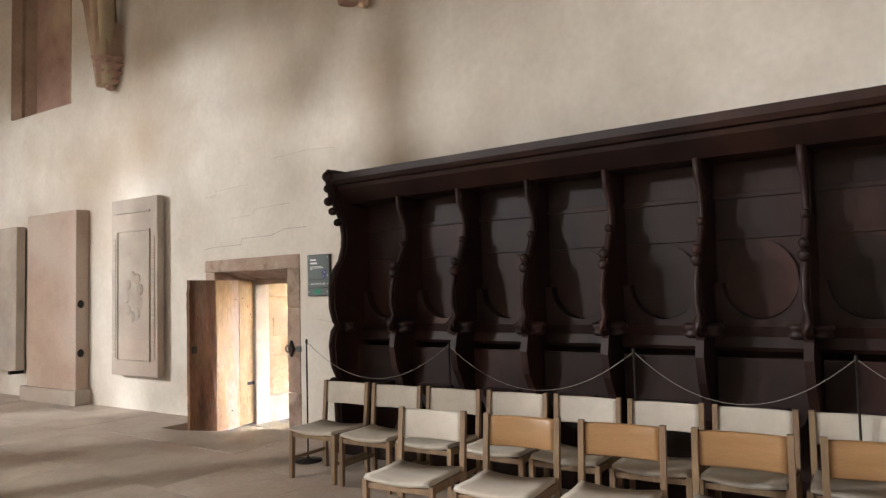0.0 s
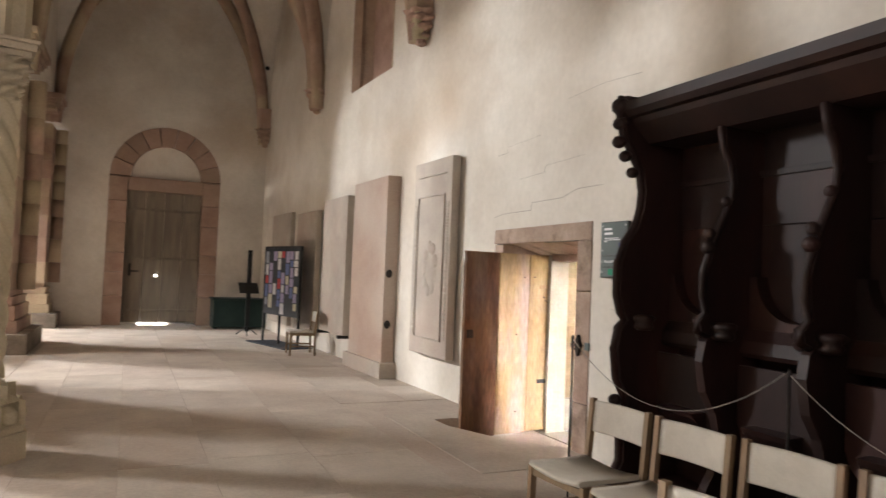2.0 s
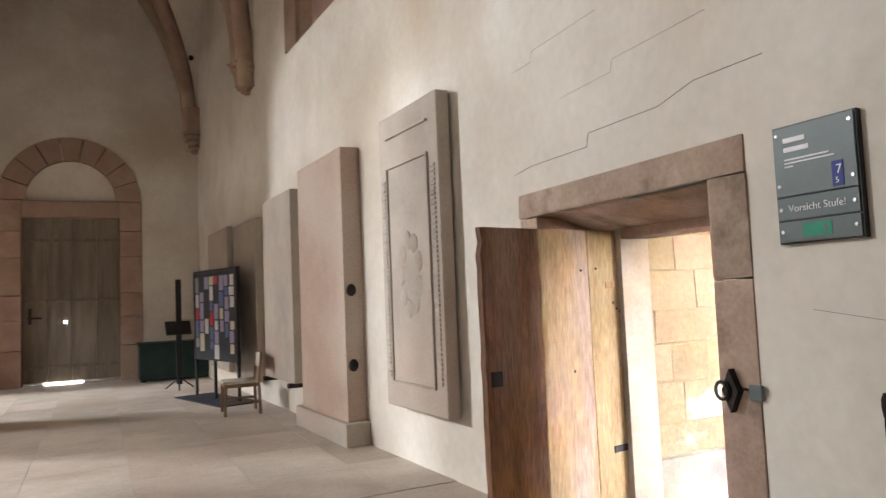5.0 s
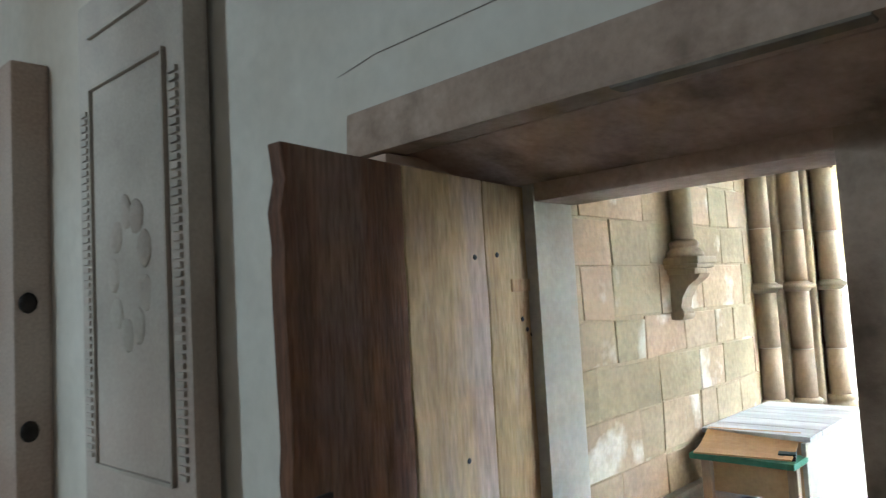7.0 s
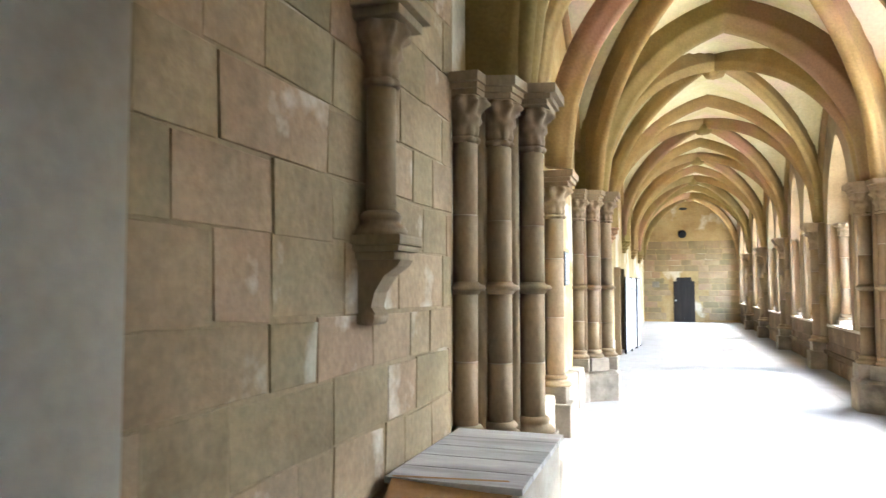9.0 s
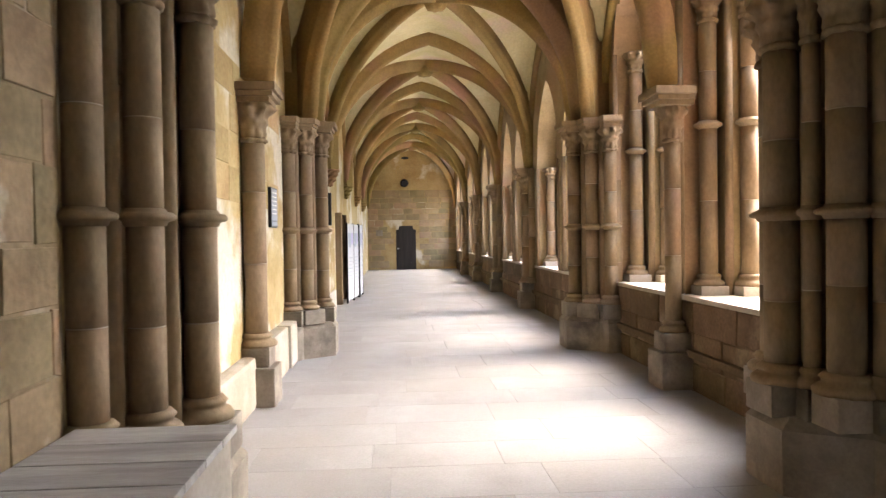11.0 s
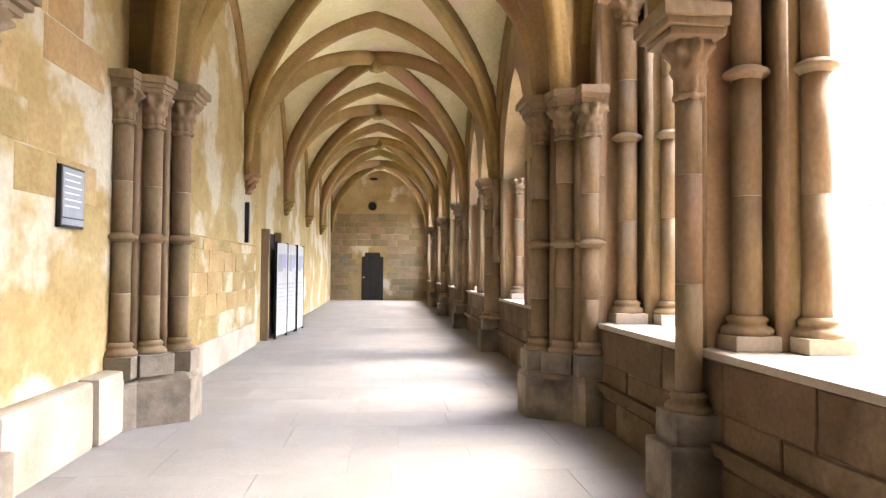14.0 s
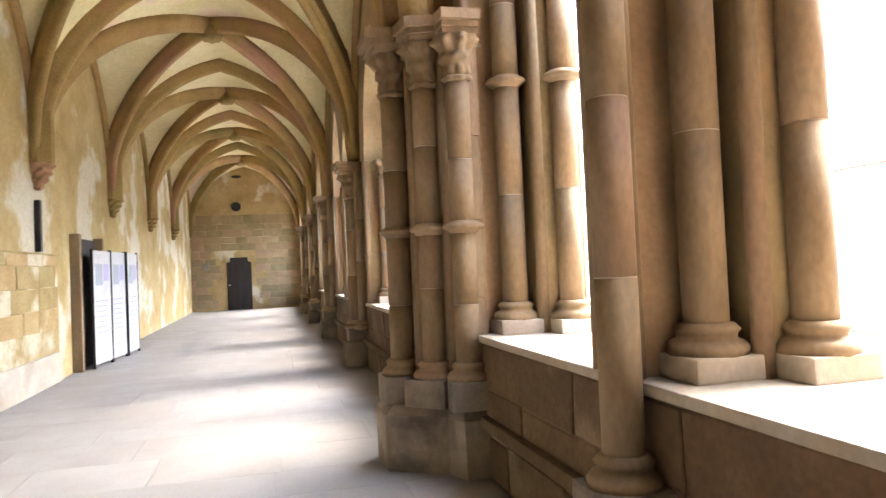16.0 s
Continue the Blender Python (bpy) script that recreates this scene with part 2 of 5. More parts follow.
def add_lathe(bm, prof, at=(0, 0, 0), seg=20, start=0.0, twist=0.0, lobes=0, depth=0.0, squash=(1, 1)):
    """Turned shape from (radius, height) pairs; lobes and twist cut spiral flutes."""
    rings = []
    z0 = prof[0][1]
    for r, z in prof:
        ring = []
        for i in range(seg):
            a = start + 2 * math.pi * i / seg
            rr = r
            if lobes:
                rr = r * (1 - depth + depth * abs(math.cos(lobes * (a - twist * (z - z0)) / 2)) * 1.5)
            ring.append(bm.verts.new((at[0] + squash[0] * rr * math.cos(a), at[1] + squash[1] * rr * math.sin(a), at[2] + z)))
        rings.append(ring)
    for r0, r1 in zip(rings, rings[1:]):
        for i in range(seg):
            f = bm.faces.new((r0[i], r0[(i + 1) % seg], r1[(i + 1) % seg], r1[i]))
            f.smooth = True
    bm.faces.new(list(reversed(rings[0])))
    bm.faces.new(rings[-1])
    return bm


def lathe(prof, at=(0, 0, 0), seg=20, **k):
    return add_lathe(bmesh.new(), prof, at, seg, **k)


def add_prism(bm, pts, lo, hi, axis="z", m=None):
    """Extrudes a 2D outline along an axis: z takes (x, y), y takes (x, z), x takes (y, z)."""
    def place(p, h):
        v = {"z": (p[0], p[1], h), "y": (p[0], h, p[1]), "x": (h, p[0], p[1])}[axis]
        return m @ Vector(v) if m else v
    a = [bm.verts.new(place(p, lo)) for p in pts]
    b = [bm.verts.new(place(p, hi)) for p in pts]
    k = len(pts)
    bm.faces.new(a)
    bm.faces.new(list(reversed(b)))
    for i in range(k):
        bm.faces.new((a[i], b[i], b[(i + 1) % k], a[(i + 1) % k]))
    bmesh.ops.recalc_face_normals(bm, faces=bm.faces[:])
    return bm


def prism(pts, lo, hi, axis="z", m=None):
    return add_prism(bmesh.new(), pts, lo, hi, axis, m)


def add_sweep(bm, path, prof, side):
    """Carries a profile of (sideways, inward) points along a path that lies in the plane square to side."""
    side = Vector(side).normalized()
    rings = []
    path = [Vector(p) for p in path]
    for i, p in enumerate(path):
        t = (path[min(i + 1, len(path) - 1)] - path[max(i - 1, 0)]).normalized()
        inn = t.cross(side).normalized()
        if inn.z > 0 and abs(t.z) < 0.999:
            inn = -inn
        rings.append([bm.verts.new(p + side * a + inn * b) for a, b in prof])
    k = len(prof)
    for r0, r1 in zip(rings, rings[1:]):
        for j in range(k):
            f = bm.faces.new((r0[j], r0[(j + 1) % k], r1[(j + 1) % k], r1[j]))
            f.smooth = True
    bm.faces.new(rings[0])
    bm.faces.new(list(reversed(rings[-1])))
    bmesh.ops.recalc_face_normals(bm, faces=bm.faces[:])
    return bm


def add_tube(bm, path, r, seg=8):
    path = [Vector(p) for p in path]
    rings = []
    for i, p in enumerate(path):
        t = (path[min(i + 1, len(path) - 1)] - path[max(i - 1, 0)]).normalized()
        u = t.cross(Vector((0.3, 0.2, 1))).normalized()
        v = t.cross(u)
        rings.append([bm.verts.new(p + r * (math.cos(2 * math.pi * j / seg) * u + math.sin(2 * math.pi * j / seg) * v)) for j in range(seg)])
    for r0, r1 in zip(rings, rings[1:]):
        for j in range(seg):
            f = bm.faces.new((r0[j], r0[(j + 1) % seg], r1[(j + 1) % seg], r1[j]))
            f.smooth = True
    bm.faces.new(rings[0])
    bm.faces.new(list(reversed(rings[-1])))
    bmesh.ops.recalc_face_normals(bm, faces=bm.faces[:])
    return bm


def ball(bm, at, r, sc=(1, 1, 1)):
    bmesh.ops.create_icosphere(bm, subdivisions=2, radius=r, matrix=Matrix.LocRotScale(at, None, sc))
    return bm


def rough_up(bm, amount, scale):
    for v in bm.verts:
        v.co += Vector(noise.noise_vector(v.co * scale)) * amount
    return bm


def as_object(name, bm, material):
    me = bpy.data.meshes.new(name)
    bm.to_mesh(me)
    bm.free()
    me.materials.append(material)
    return new(name, me)


def part(name, bm, material, parent, label=""):
    ob = as_object(name, bm, material)
    ob.parent = parent
    return tagged(ob, label)


def thing(name, label, category, m=None, group=""):
    ob = tagged(new(name), label, category, group)
    ob.empty_display_size = 0.1
    if m:
        ob.matrix_world = m
    return ob


def setting(name, bm, material, label=""):
    return tagged(as_object(name, bm, material), label, kind="structure")


def pointed(a, h):
    """Height of a pointed arch of half-span a and rise h at s, the share of the half-span from its middle."""
    r = (h * h + a * a) / (2 * a)
    return lambda s: math.sqrt(max(0.0, r * r - (r - a * (1 - min(1, abs(s)))) ** 2))


def groin(bm, x0, x1, y0, y1, zs, fx, fy, n=22):
    """Vault sheet over one bay: the higher of the two crossing barrels."""
    g = []
    for i in range(n + 1):
        row = []
        for j in range(n + 1):
            u, v = 2 * i / n - 1, 2 * j / n - 1
            row.append(bm.verts.new((x0 + (x1 - x0) * i / n, y0 + (y1 - y0) * j / n, zs + max(fx(u), fy(v)))))
        g.append(row)
    for i in range(n):
        for j in range(n):
            bm.faces.new((g[i][j], g[i][j + 1], g[i + 1][j + 1], g[i + 1][j])).smooth = True
    return bm


def block(bm, o, u, v, nrm, u0, u1, v0, v1, d, ins=0.006, jit=None):
    """One dressed stone: a slab that stands d proud of its bed, with eased edges."""
    o, u, v, nrm = Vector(o), Vector(u), Vector(v), Vector(nrm)
    def q(a, b, c):
        return bm.verts.new(o + u * a + v * b + nrm * c)
    lo = [q(u0, v0, 0), q(u1, v0, 0), q(u1, v1, 0), q(u0, v1, 0)]
    mid = [q(u0, v0, d - ins), q(u1, v0, d - ins), q(u1, v1, d - ins), q(u0, v1, d - ins)]
    k = ins * 1.5
    hi = [q(u0 + k, v0 + k, d), q(u1 - k, v0 + k, d), q(u1 - k, v1 - k, d), q(u0 + k, v1 - k, d)]
    if jit:
        for i in range(4):
            off = u * jit.uniform(-0.014, 0.014) + v * jit.uniform(-0.012, 0.012)
            tip = nrm * jit.uniform(-0.004, 0.006)
            for ring, lift in ((lo, 0), (mid, 1), (hi, 1)):
                ring[i].co += off + tip * lift
    for a, b in ((lo, mid), (mid, hi)):
        for i in range(4):
            bm.faces.new((a[i], a[(i + 1) % 4], b[(i + 1) % 4], b[i]))
    bm.faces.new(hi)
    return bm


def courses(name, parent, material, o, u, v, nrm, ulen, vlen, ch, bl, joint=0.012, proud=(0.012, 0.022), keep=None, seed=1, uneven=False, ease=0.006):
    """Lays stones in courses of varied height and length, each a piece of its own."""
    rnd = random.Random(seed)
    v0 = 0.0
    while v0 < vlen - 0.06:
        v1 = min(vlen, v0 + rnd.uniform(*ch))
        if vlen - v1 < ch[0] * 0.5:
            v1 = vlen
        u0 = -rnd.uniform(0, bl[0] * 0.8)
        while u0 < ulen - 0.04:
            u1 = u0 + rnd.uniform(*bl)
            a, b = max(0, u0), min(ulen, u1)
            if b - a > 0.06 and (keep is None or keep(a, b, v0, v1)):
                bm = block(bmesh.new(), o, u, v, nrm, a + joint / 2, b - joint / 2, v0 + joint / 2, v1 - joint / 2, rnd.uniform(*proud), min(ease, proud[0] * 0.8), rnd if uneven else None)
                bmesh.ops.recalc_face_normals(bm, faces=bm.faces[:])
                part(name, bm, material, parent)
            u0 = u1
        v0 = v1


def words(name, text, size, at, rot, material, parent, label=""):
    c = bpy.data.curves.new(name, "FONT")
    c.body, c.size, c.extrude = text, size, 0.0008
    ob = bpy.data.objects.new(name, c)
    me = bpy.data.meshes.new_from_object(ob)
    bpy.data.objects.remove(ob)
    me.materials.append(material)
    ob = new(name, me)
    ob.parent = parent
    ob.matrix_basis = pose(*at, *rot)
    return tagged(ob, label)

# ---- church: floor, walls, vault ----
TA = pose(0, 7.9, 0, 0, 0, 2.6)          # the tomb wall past the small door
PIT = [(0.0, 6.3), (-0.42, 6.79), (-0.72, 7.5), (-0.74, 7.85), (0.0, 7.85)]
bm = bmesh.new()
for a, b in (((-17, -8, -0.3), (-1.2, 24.6, -0.006)), ((-1.2, -8, -0.3), (0.02, 5.8, -0.006)), ((-1.2, 8.2, -0.3), (0.02, 20.6, -0.006))):
    add_box(bm, a, b)
church_floor = setting("floor", bm, M_CHFLOOR, "worn brown sandstone flags with fine joints")
add = prism([(-1.2, 5.8), (0.0, 5.8), *PIT, (0.0, 8.2), (-1.2, 8.2)], -0.3, 0.0)
part("threshold_flag", add, M_CHFLOOR, church_floor)
part("recess_floor", box((-0.8, 6.2, -0.35), (0.52, 7.9, -0.15)), M_CHFLOOR, church_floor)

bm = bmesh.new()
add_box(bm, (0, -8, -0.3), (0.755, 6.03, 11))
add_box(bm, (0, 6.03, 2.162), (0.755, 7.91, 11))
add_box(bm, (0, 6.03, -0.4), (0.755, 6.25, 0.0 - 0.16))
wall_tomb = setting("wall_south", bm, M_PLASTER, "tall uneven lime-plastered church wall")
bm = bmesh.new()
N0, N1, NZ = 3.45, 5.45, 4.98
add_box(bm, (0, -0.05, -0.3), (0.7, 13.2, NZ), m=TA)
add_box(bm, (0, -0.05, NZ), (0.7, N0, 11), m=TA)
add_box(bm, (0, N1, NZ), (0.7, 13.2, 11), m=TA)
add_box(bm, (0, N0, 9.4), (0.7, N1, 11), m=TA)
add_box(bm, (0.42, N0, NZ), (0.7, N1, 9.4), m=TA)
setting("wall_south_2", bm, M_PLASTER)
niche = thing("window_niche", "blind tall window niche lined in reddish sandstone", "niche", TA)
part("back_panel", box((0.30, N0 + 0.14, NZ + 0.02), (0.42, N1 - 0.14, 9.4)), M_REDSTONE, niche)
part("jamb", prism([(-0.012, N0), (0.42, N0), (0.42, N0 + 0.30), (0.30, N0 + 0.30), (0.16, N0 + 0.16), (0.10, N0 + 0.16), (-0.012, N0 + 0.02)], NZ + 0.02, 9.4), M_REDSTONE, niche)
part("jamb", prism([(-0.012, N1), (-0.012, N1 - 0.02), (0.10, N1 - 0.16), (0.16, N1 - 0.16), (0.30, N1 - 0.30), (0.42, N1 - 0.30), (0.42, N1)], NZ + 0.02, 9.4), M_REDSTONE, niche)

# plaster cracks over the door
crack = thing("plaster_crack", "dark hairline stepped crack in the plaster", "crack")
for pts in ([(8.0, 2.31), (7.75, 2.34), (7.15, 2.34), (7.13, 2.42), (6.55, 2.43), (6.3, 2.50), (5.9, 2.50)],
            [(7.4, 2.72), (6.9, 2.74), (6.88, 2.81), (6.2, 2.83)], [(5.3, 2.62), (4.95, 2.60), (4.93, 2.68)], [(8.6, 3.02), (7.7, 3.05), (7.68, 3.12), (7.0, 3.14)],
            [(6.5, 3.42), (5.9, 3.45), (5.4, 3.43)], [(5.75, 1.36), (5.4, 1.33), (5.05, 1.35)], [(9.9, 2.2), (10.4, 2.22), (10.7, 2.2)]):
    bm = bmesh.new()
    add_tube(bm, [(-0.001, y, z + 0.01 * math.sin(9 * y)) for y, z in pts], 0.0022 if len(pts) > 5 else 0.0012, 5)
    part("crack_line", bm, M_JOINT, crack)

# far wall with the big door
FW = 20.4
AX, AR = -3.12, 1.36
fx_ch = pointed(2.9, 5.2)
bm = bmesh.new()
def door_head(x):
    return 3.85 + math.sqrt(max(0.0, AR ** 2 - (x - AX) ** 2)) if abs(x - AX) < AR else 0.0
add_box(bm, (-8.0, FW, 0), (AX - AR, FW + 0.6, 11))
add_box(bm, (AX + AR, FW, 0), (0.3, FW + 0.6, 11))
k = 28
for i in range(k):
    a, b = AX - AR + 2 * AR * i / k, AX - AR + 2 * AR * (i + 1) / k
    add_prism(bm, [(a, door_head(a)) if i else (a, 3.85), (b, door_head(b)) if i < k - 1 else (b, 3.85), (b, 11), (a, 11)], FW, FW + 0.6, "y")
add_box(bm, (AX - AR, FW + 0.5, 0), (AX + AR, FW + 0.6, 5.3))
setting("wall_west", bm, M_PLASTER, "plastered end wall of the aisle")

portal = thing("portal", "round-arched red sandstone portal with plaster lunette", "portal")
z = 0.0
for i, h in enumerate((0.75, 0.62, 0.5, 0.78, 0.55, 0.65)):
    for x0, x1 in ((AX - AR, AX - 0.92), (AX + 0.92, AX + AR)):
        part("jamb_stone", box((x0, FW - 0.03, z + 0.005), (x1, FW + 0.5, z + h - 0.005), 0.012), M_PORTAL, portal)
    z += h
for i in range(9):
    a0, a1 = math.pi * i / 9 + 0.008, math.pi * (i + 1) / 9 - 0.008
    pts = [(AX + r * math.cos(a), 3.85 + r * math.sin(a)) for r, aa in ((AR, (a0, (a0 + a1) / 2, a1)), (0.86, (a1, (a0 + a1) / 2, a0))) for a in aa]
    part("voussoir", prism(pts, FW - 0.03, FW + 0.5, "y"), M_PORTAL, portal)
part("lintel", box((AX - 0.92, FW + 0.0, 3.50), (AX + 0.92, FW + 0.5, 3.85), 0.015), M_PORTAL, portal)
part("lunette", prism([(AX + 0.86 * math.cos(math.pi * i / 16), 3.85 + 0.86 * math.sin(math.pi * i / 16)) for i in range(17)], FW + 0.12, FW + 0.4, "y"), M_PLASTER, portal)
door = tagged(thing("door_2", "tall weathered grey oak plank door, closed", "door"), kind="structure")
for i in range(4):
    part("plank", box((AX - 0.92 + 0.46 * i + 0.004, FW + 0.16, 0.07), (AX - 0.92 + 0.46 * (i + 1) - 0.004, FW + 0.22, 3.5), 0.006), M_GREYDOOR, door)
for zz in (0.35, 1.72, 3.0):
    part("batten", box((AX - 0.9, FW + 0.135, zz), (AX + 0.9, FW + 0.16, zz + 0.06), 0.006), M_GREYDOOR, door)
part("handle", add_box(box((AX - 0.82, FW + 0.08, 1.38), (AX - 0.56, FW + 0.11, 1.42), 0.01), (AX - 0.8, FW + 0.1, 1.28), (AX - 0.74, FW + 0.14, 1.6)), M_IRON, door, "black iron latch")
m_gap, n_, l_, p_ = nodes_of("daylight_gap")
p_.inputs["Emission Color"].default_value, p_.inputs["Emission Strength"].default_value = (1, 0.98, 0.92, 1), 0.03
part("daylight_gap", box((AX - 0.52, FW + 0.14, 0.005), (AX + 0.2, FW + 0.15, 0.055)), m_gap, door, "bright daylight gap under the door")
part("daylight_hole", box((AX - 0.16, FW + 0.125, 1.27), (AX - 0.10, FW + 0.135, 1.33), 0.004), m_gap, door, "bright daylight hole in the planks")

# aisle vault
YB = [-10.5, -5.35, -0.2, 4.95, 10.1, 15.25, 20.4]
fy_ch = pointed(2.575, 5.2)
bm = bmesh.new()
for y0, y1 in zip(YB, YB[1:]):
    groin(bm, -5.8, 0.05, y0, y1, 5.1, fx_ch, fy_ch)
for v in bm.verts:
    if v.co.y > 7.9:
        v.co.x += -0.0454 * (v.co.y - 7.9) * (v.co.x + 5.8) / 5.85
setting("ceiling", bm, M_PLASTER, "plastered pointed rib vault")
# unseen flat cover that closes the church against the sky
setting("sky_cover", box((-17.6, -8.3, 11), (1, 24.9, 11.3)), M_PLASTER)
RIB = [(-0.12, -0.1), (-0.12, 0.07), (-0.07, 0.17), (0.0, 0.21), (0.07, 0.17), (0.12, 0.07), (0.12, -0.1)]


def rib_path(ya, yb, n=40):
    out = []
    for k in range(n + 1):
        y = ya + (yb - ya) * k / n
        span = 5.85 - 0.0454 * max(0, y - 7.9) - 0.12
        out.append((-5.8 + span * k / n, y, 5.05 + fx_ch(2 * k / n - 1)))
    return out


for y0, y1 in zip(YB[2:], YB[3:]):
    for ya, yb in ((y0, y1), (y1, y0)):
        setting("vault_rib", add_sweep(bmesh.new(), rib_path(ya, yb), RIB, (-(yb - ya), 5.5, 0)), M_REDSTONE)
for y in YB[2:-1]:
    setting("vault_rib", add_sweep(bmesh.new(), rib_path(y, y), RIB, (0, 1, 0)), M_REDSTONE)
setting("vault_rib", add_sweep(bmesh.new(), [(-6.0 + 5.4 * k / 40, FW - 0.02, 5.05 + fx_ch(2 * k / 40 - 1)) for k in range(41)], RIB, (0, 1, 0)), M_REDSTONE)


def corbel(at):
    c = thing("corbel", "carved reddish sandstone corbel under the vault rib", "corbel", pose(*at), "vault corbels of the aisle")
    prof = [(0.03 + 0.21 * (k / 24) ** 0.8 + 0.025 * math.sin(k * 1.1), 0.5 * k / 24) for k in range(25)]
    bm = lathe(prof, seg=36, twist=6.0, lobes=7, depth=0.2)
    part("carved_block", rough_up(bm, 0.02, 9), M_REDSTONE, c)
    part("springer", add_prism(bmesh.new(), [(-0.16, -0.17), (0.2, -0.17), (0.2, 0.17), (-0.16, 0.17), (-0.24, 0.0)], 0.5, 1.05), M_REDSTONE, c)


for y in (4.8, 10.05, 15.3, 20.2):
    corbel((-0.1 - max(0, y - 7.9) * 0.0454, y, 4.94))

# arcade piers between aisle and nave
def pier(y, seed):
    p = thing("pier", "compound pier of red and ochre sandstone blocks", "pier", pose(0, y, 0), "arcade piers")
    part("plinth", box((-6.95, -0.15, 0), (-5.4, 2.15, 0.34), 0.02), M_GREYBASE, p)
    mould = [(0.0, 0.34), (0.0, 0.45), (-0.05, 0.55), (-0.05, 0.72), (-0.1, 0.8), (-0.08, 0.9), (-0.15, 0.95), (-0.15, 1.05)]
    bm = bmesh.new()
    for k, (o, zz) in enumerate(mould[:-1]):
        z1 = mould[k + 1][1]
        add_box(bm, (-6.85 - o, 0.05 - o, zz), (-5.58 + o, 1.95 + o, z1), 0.012)
    part("base_moulding", bm, M_REDSTONE, p)
    rnd = random.Random(seed)
    zz = 1.05
    while zz < 4.8:
        h = min(rnd.uniform(0.42, 0.66), 4.85 - zz)
        if 4.85 - zz - h < 0.2:
            h = 4.85 - zz
        split = rnd.uniform(-6.3, -6.15)
        part("stone_block", box((-6.72, 0.24, zz), (split, 1.76, zz + h - 0.005), 0.003), M_REDSTONE, p)
        part("stone_block", box((split + 0.01, 0.10, zz), (-5.72, 1.9, zz + h - 0.005), 0.003), M_REDSTONE, p)
        part("column_drum", lathe([(0.17, 0), (0.17, h - 0.005)], (-6.42, 0.16, zz), 18), M_REDSTONE, p)
        part("column_drum", lathe([(0.15, 0), (0.15, h - 0.005)], (-5.6, 1.0, zz), 16), M_REDSTONE, p)
        zz += h
    part("capital", add_prism(lathe([(0.17, 4.85), (0.19, 4.9), (0.24, 5.08), (0.26, 5.14)], (-6.42, 0.16, 0), 18), [(-6.7, -0.1), (-6.14, -0.1), (-6.14, 0.4), (-6.7, 0.4)], 5.14, 5.2), M_REDSTONE, p)
    bm = bmesh.new()
    for o, a, b in ((0.02, 5.2, 5.28), (0.07, 5.28, 5.36), (0.12, 5.36, 5.44), (0.17, 5.44, 5.56)):
        add_box(bm, (-6.74 - o, 0.08 - o, a), (-5.7 + o, 1.92 + o, b), 0.01)
    part("abacus", bm, M_REDSTONE, p)
    return p


for y, s in ((14.3, 3), (9.15, 8), (4.0, 5), (-1.15, 6), (-6.3, 9), (19.45, 7)):
    if y in (4.0, -1.15):
        continue
    pier(y, s)

# arcade wall above the piers
bm = bmesh.new()
for y0, y1 in ((-8, -6.3), (-4.4, 9.15), (11.05, 14.3), (16.2, 19.45)):
    k, w = 24, (y1 - y0) / 2
    # low arch heads, shaped to keep lamp light off the upper tomb wall
    f = lambda q: 0.6 * math.sqrt(max(0.0, 1 - q * q))
    for i in range(k):
        a, b = y0 + 2 * w * i / k, y0 + 2 * w * (i + 1) / k
        add_prism(bm, [(a, 5.56 + f(2 * i / k - 1)), (b, 5.56 + f(2 * (i + 1) / k - 1)), (b, 11), (a, 11)], -6.7, -5.8, "x")
for y0, y1 in ((-6.3, -4.4), (9.15, 11.05), (14.3, 16.2), (19.45, 24.6)):
    add_box(bm, (-6.7, y0, 5.56), (-5.8, y1, 11))
add_box(bm, (-6.7, 21.2, -0.3), (-6.0, 24.6, 5.56))
# unseen infill of the last arch, added to block window_light_a
add_box(bm, (-6.6, 16.0, 3.0), (-6.25, 19.6, 10.9))
setting("wall_arcade", bm, M_PLASTER, "plastered arcade wall over arches lowered to shade the aisle wall")
# plain walls that close the nave, with window openings for its light
bm = bmesh.new()
add_box(bm, (-17.6, -8.3, -0.3), (-17, 19.2, 3.3))
add_box(bm, (-17.6, -8.3, 8.7), (-17, 24.9, 11))
add_box(bm, (-17.6, -8.3, 3.3), (-17, -2.2, 8.7))
add_box(bm, (-17.6, 3.2, 3.3), (-17, 13.5, 8.7))
add_box(bm, (-17.6, 14.9, 3.3), (-17, 19.2, 8.7))
add_box(bm, (-17.6, 19.2, -0.3), (-17, 24.9, 0.6))
add_box(bm, (-17.6, 23.2, 0.6), (-17, 24.9, 8.7))
setting("wall_nave", bm, M_PLASTER)
bm = bmesh.new()
add_box(bm, (-17, 24.4, -0.3), (-6.0, 24.9, 11))
add_box(bm, (-17, -8.3, -0.3), (-10.2, -7.7, 11))
add_box(bm, (-5.8, -8.3, -0.3), (0.8, -7.7, 11))
add_box(bm, (-10.2, -8.3, -0.3), (-5.8, -7.7, 3.1))
add_box(bm, (-10.2, -8.3, 7.9), (-5.8, -7.7, 11))
setting("wall_east", bm, M_PLASTER)
# unseen opaque plugs that keep the outdoor sky out of the nave openings
setting("window_plug_2", box((-17.45, -2.2, 3.3), (-17.35, 3.2, 8.7)), M_PLUG)
setting("window_plug_3", box((-17.45, 19.2, 0.6), (-17.35, 23.2, 8.7)), M_PLUG)
setting("window_plug_5", box((-17.45, 13.5, 3.3), (-17.35, 14.9, 8.7)), M_PLUG)
setting("window_plug_4", box((-10.2, -8.1, 3.1), (-5.8, -8.0, 7.9)), M_PLUG)

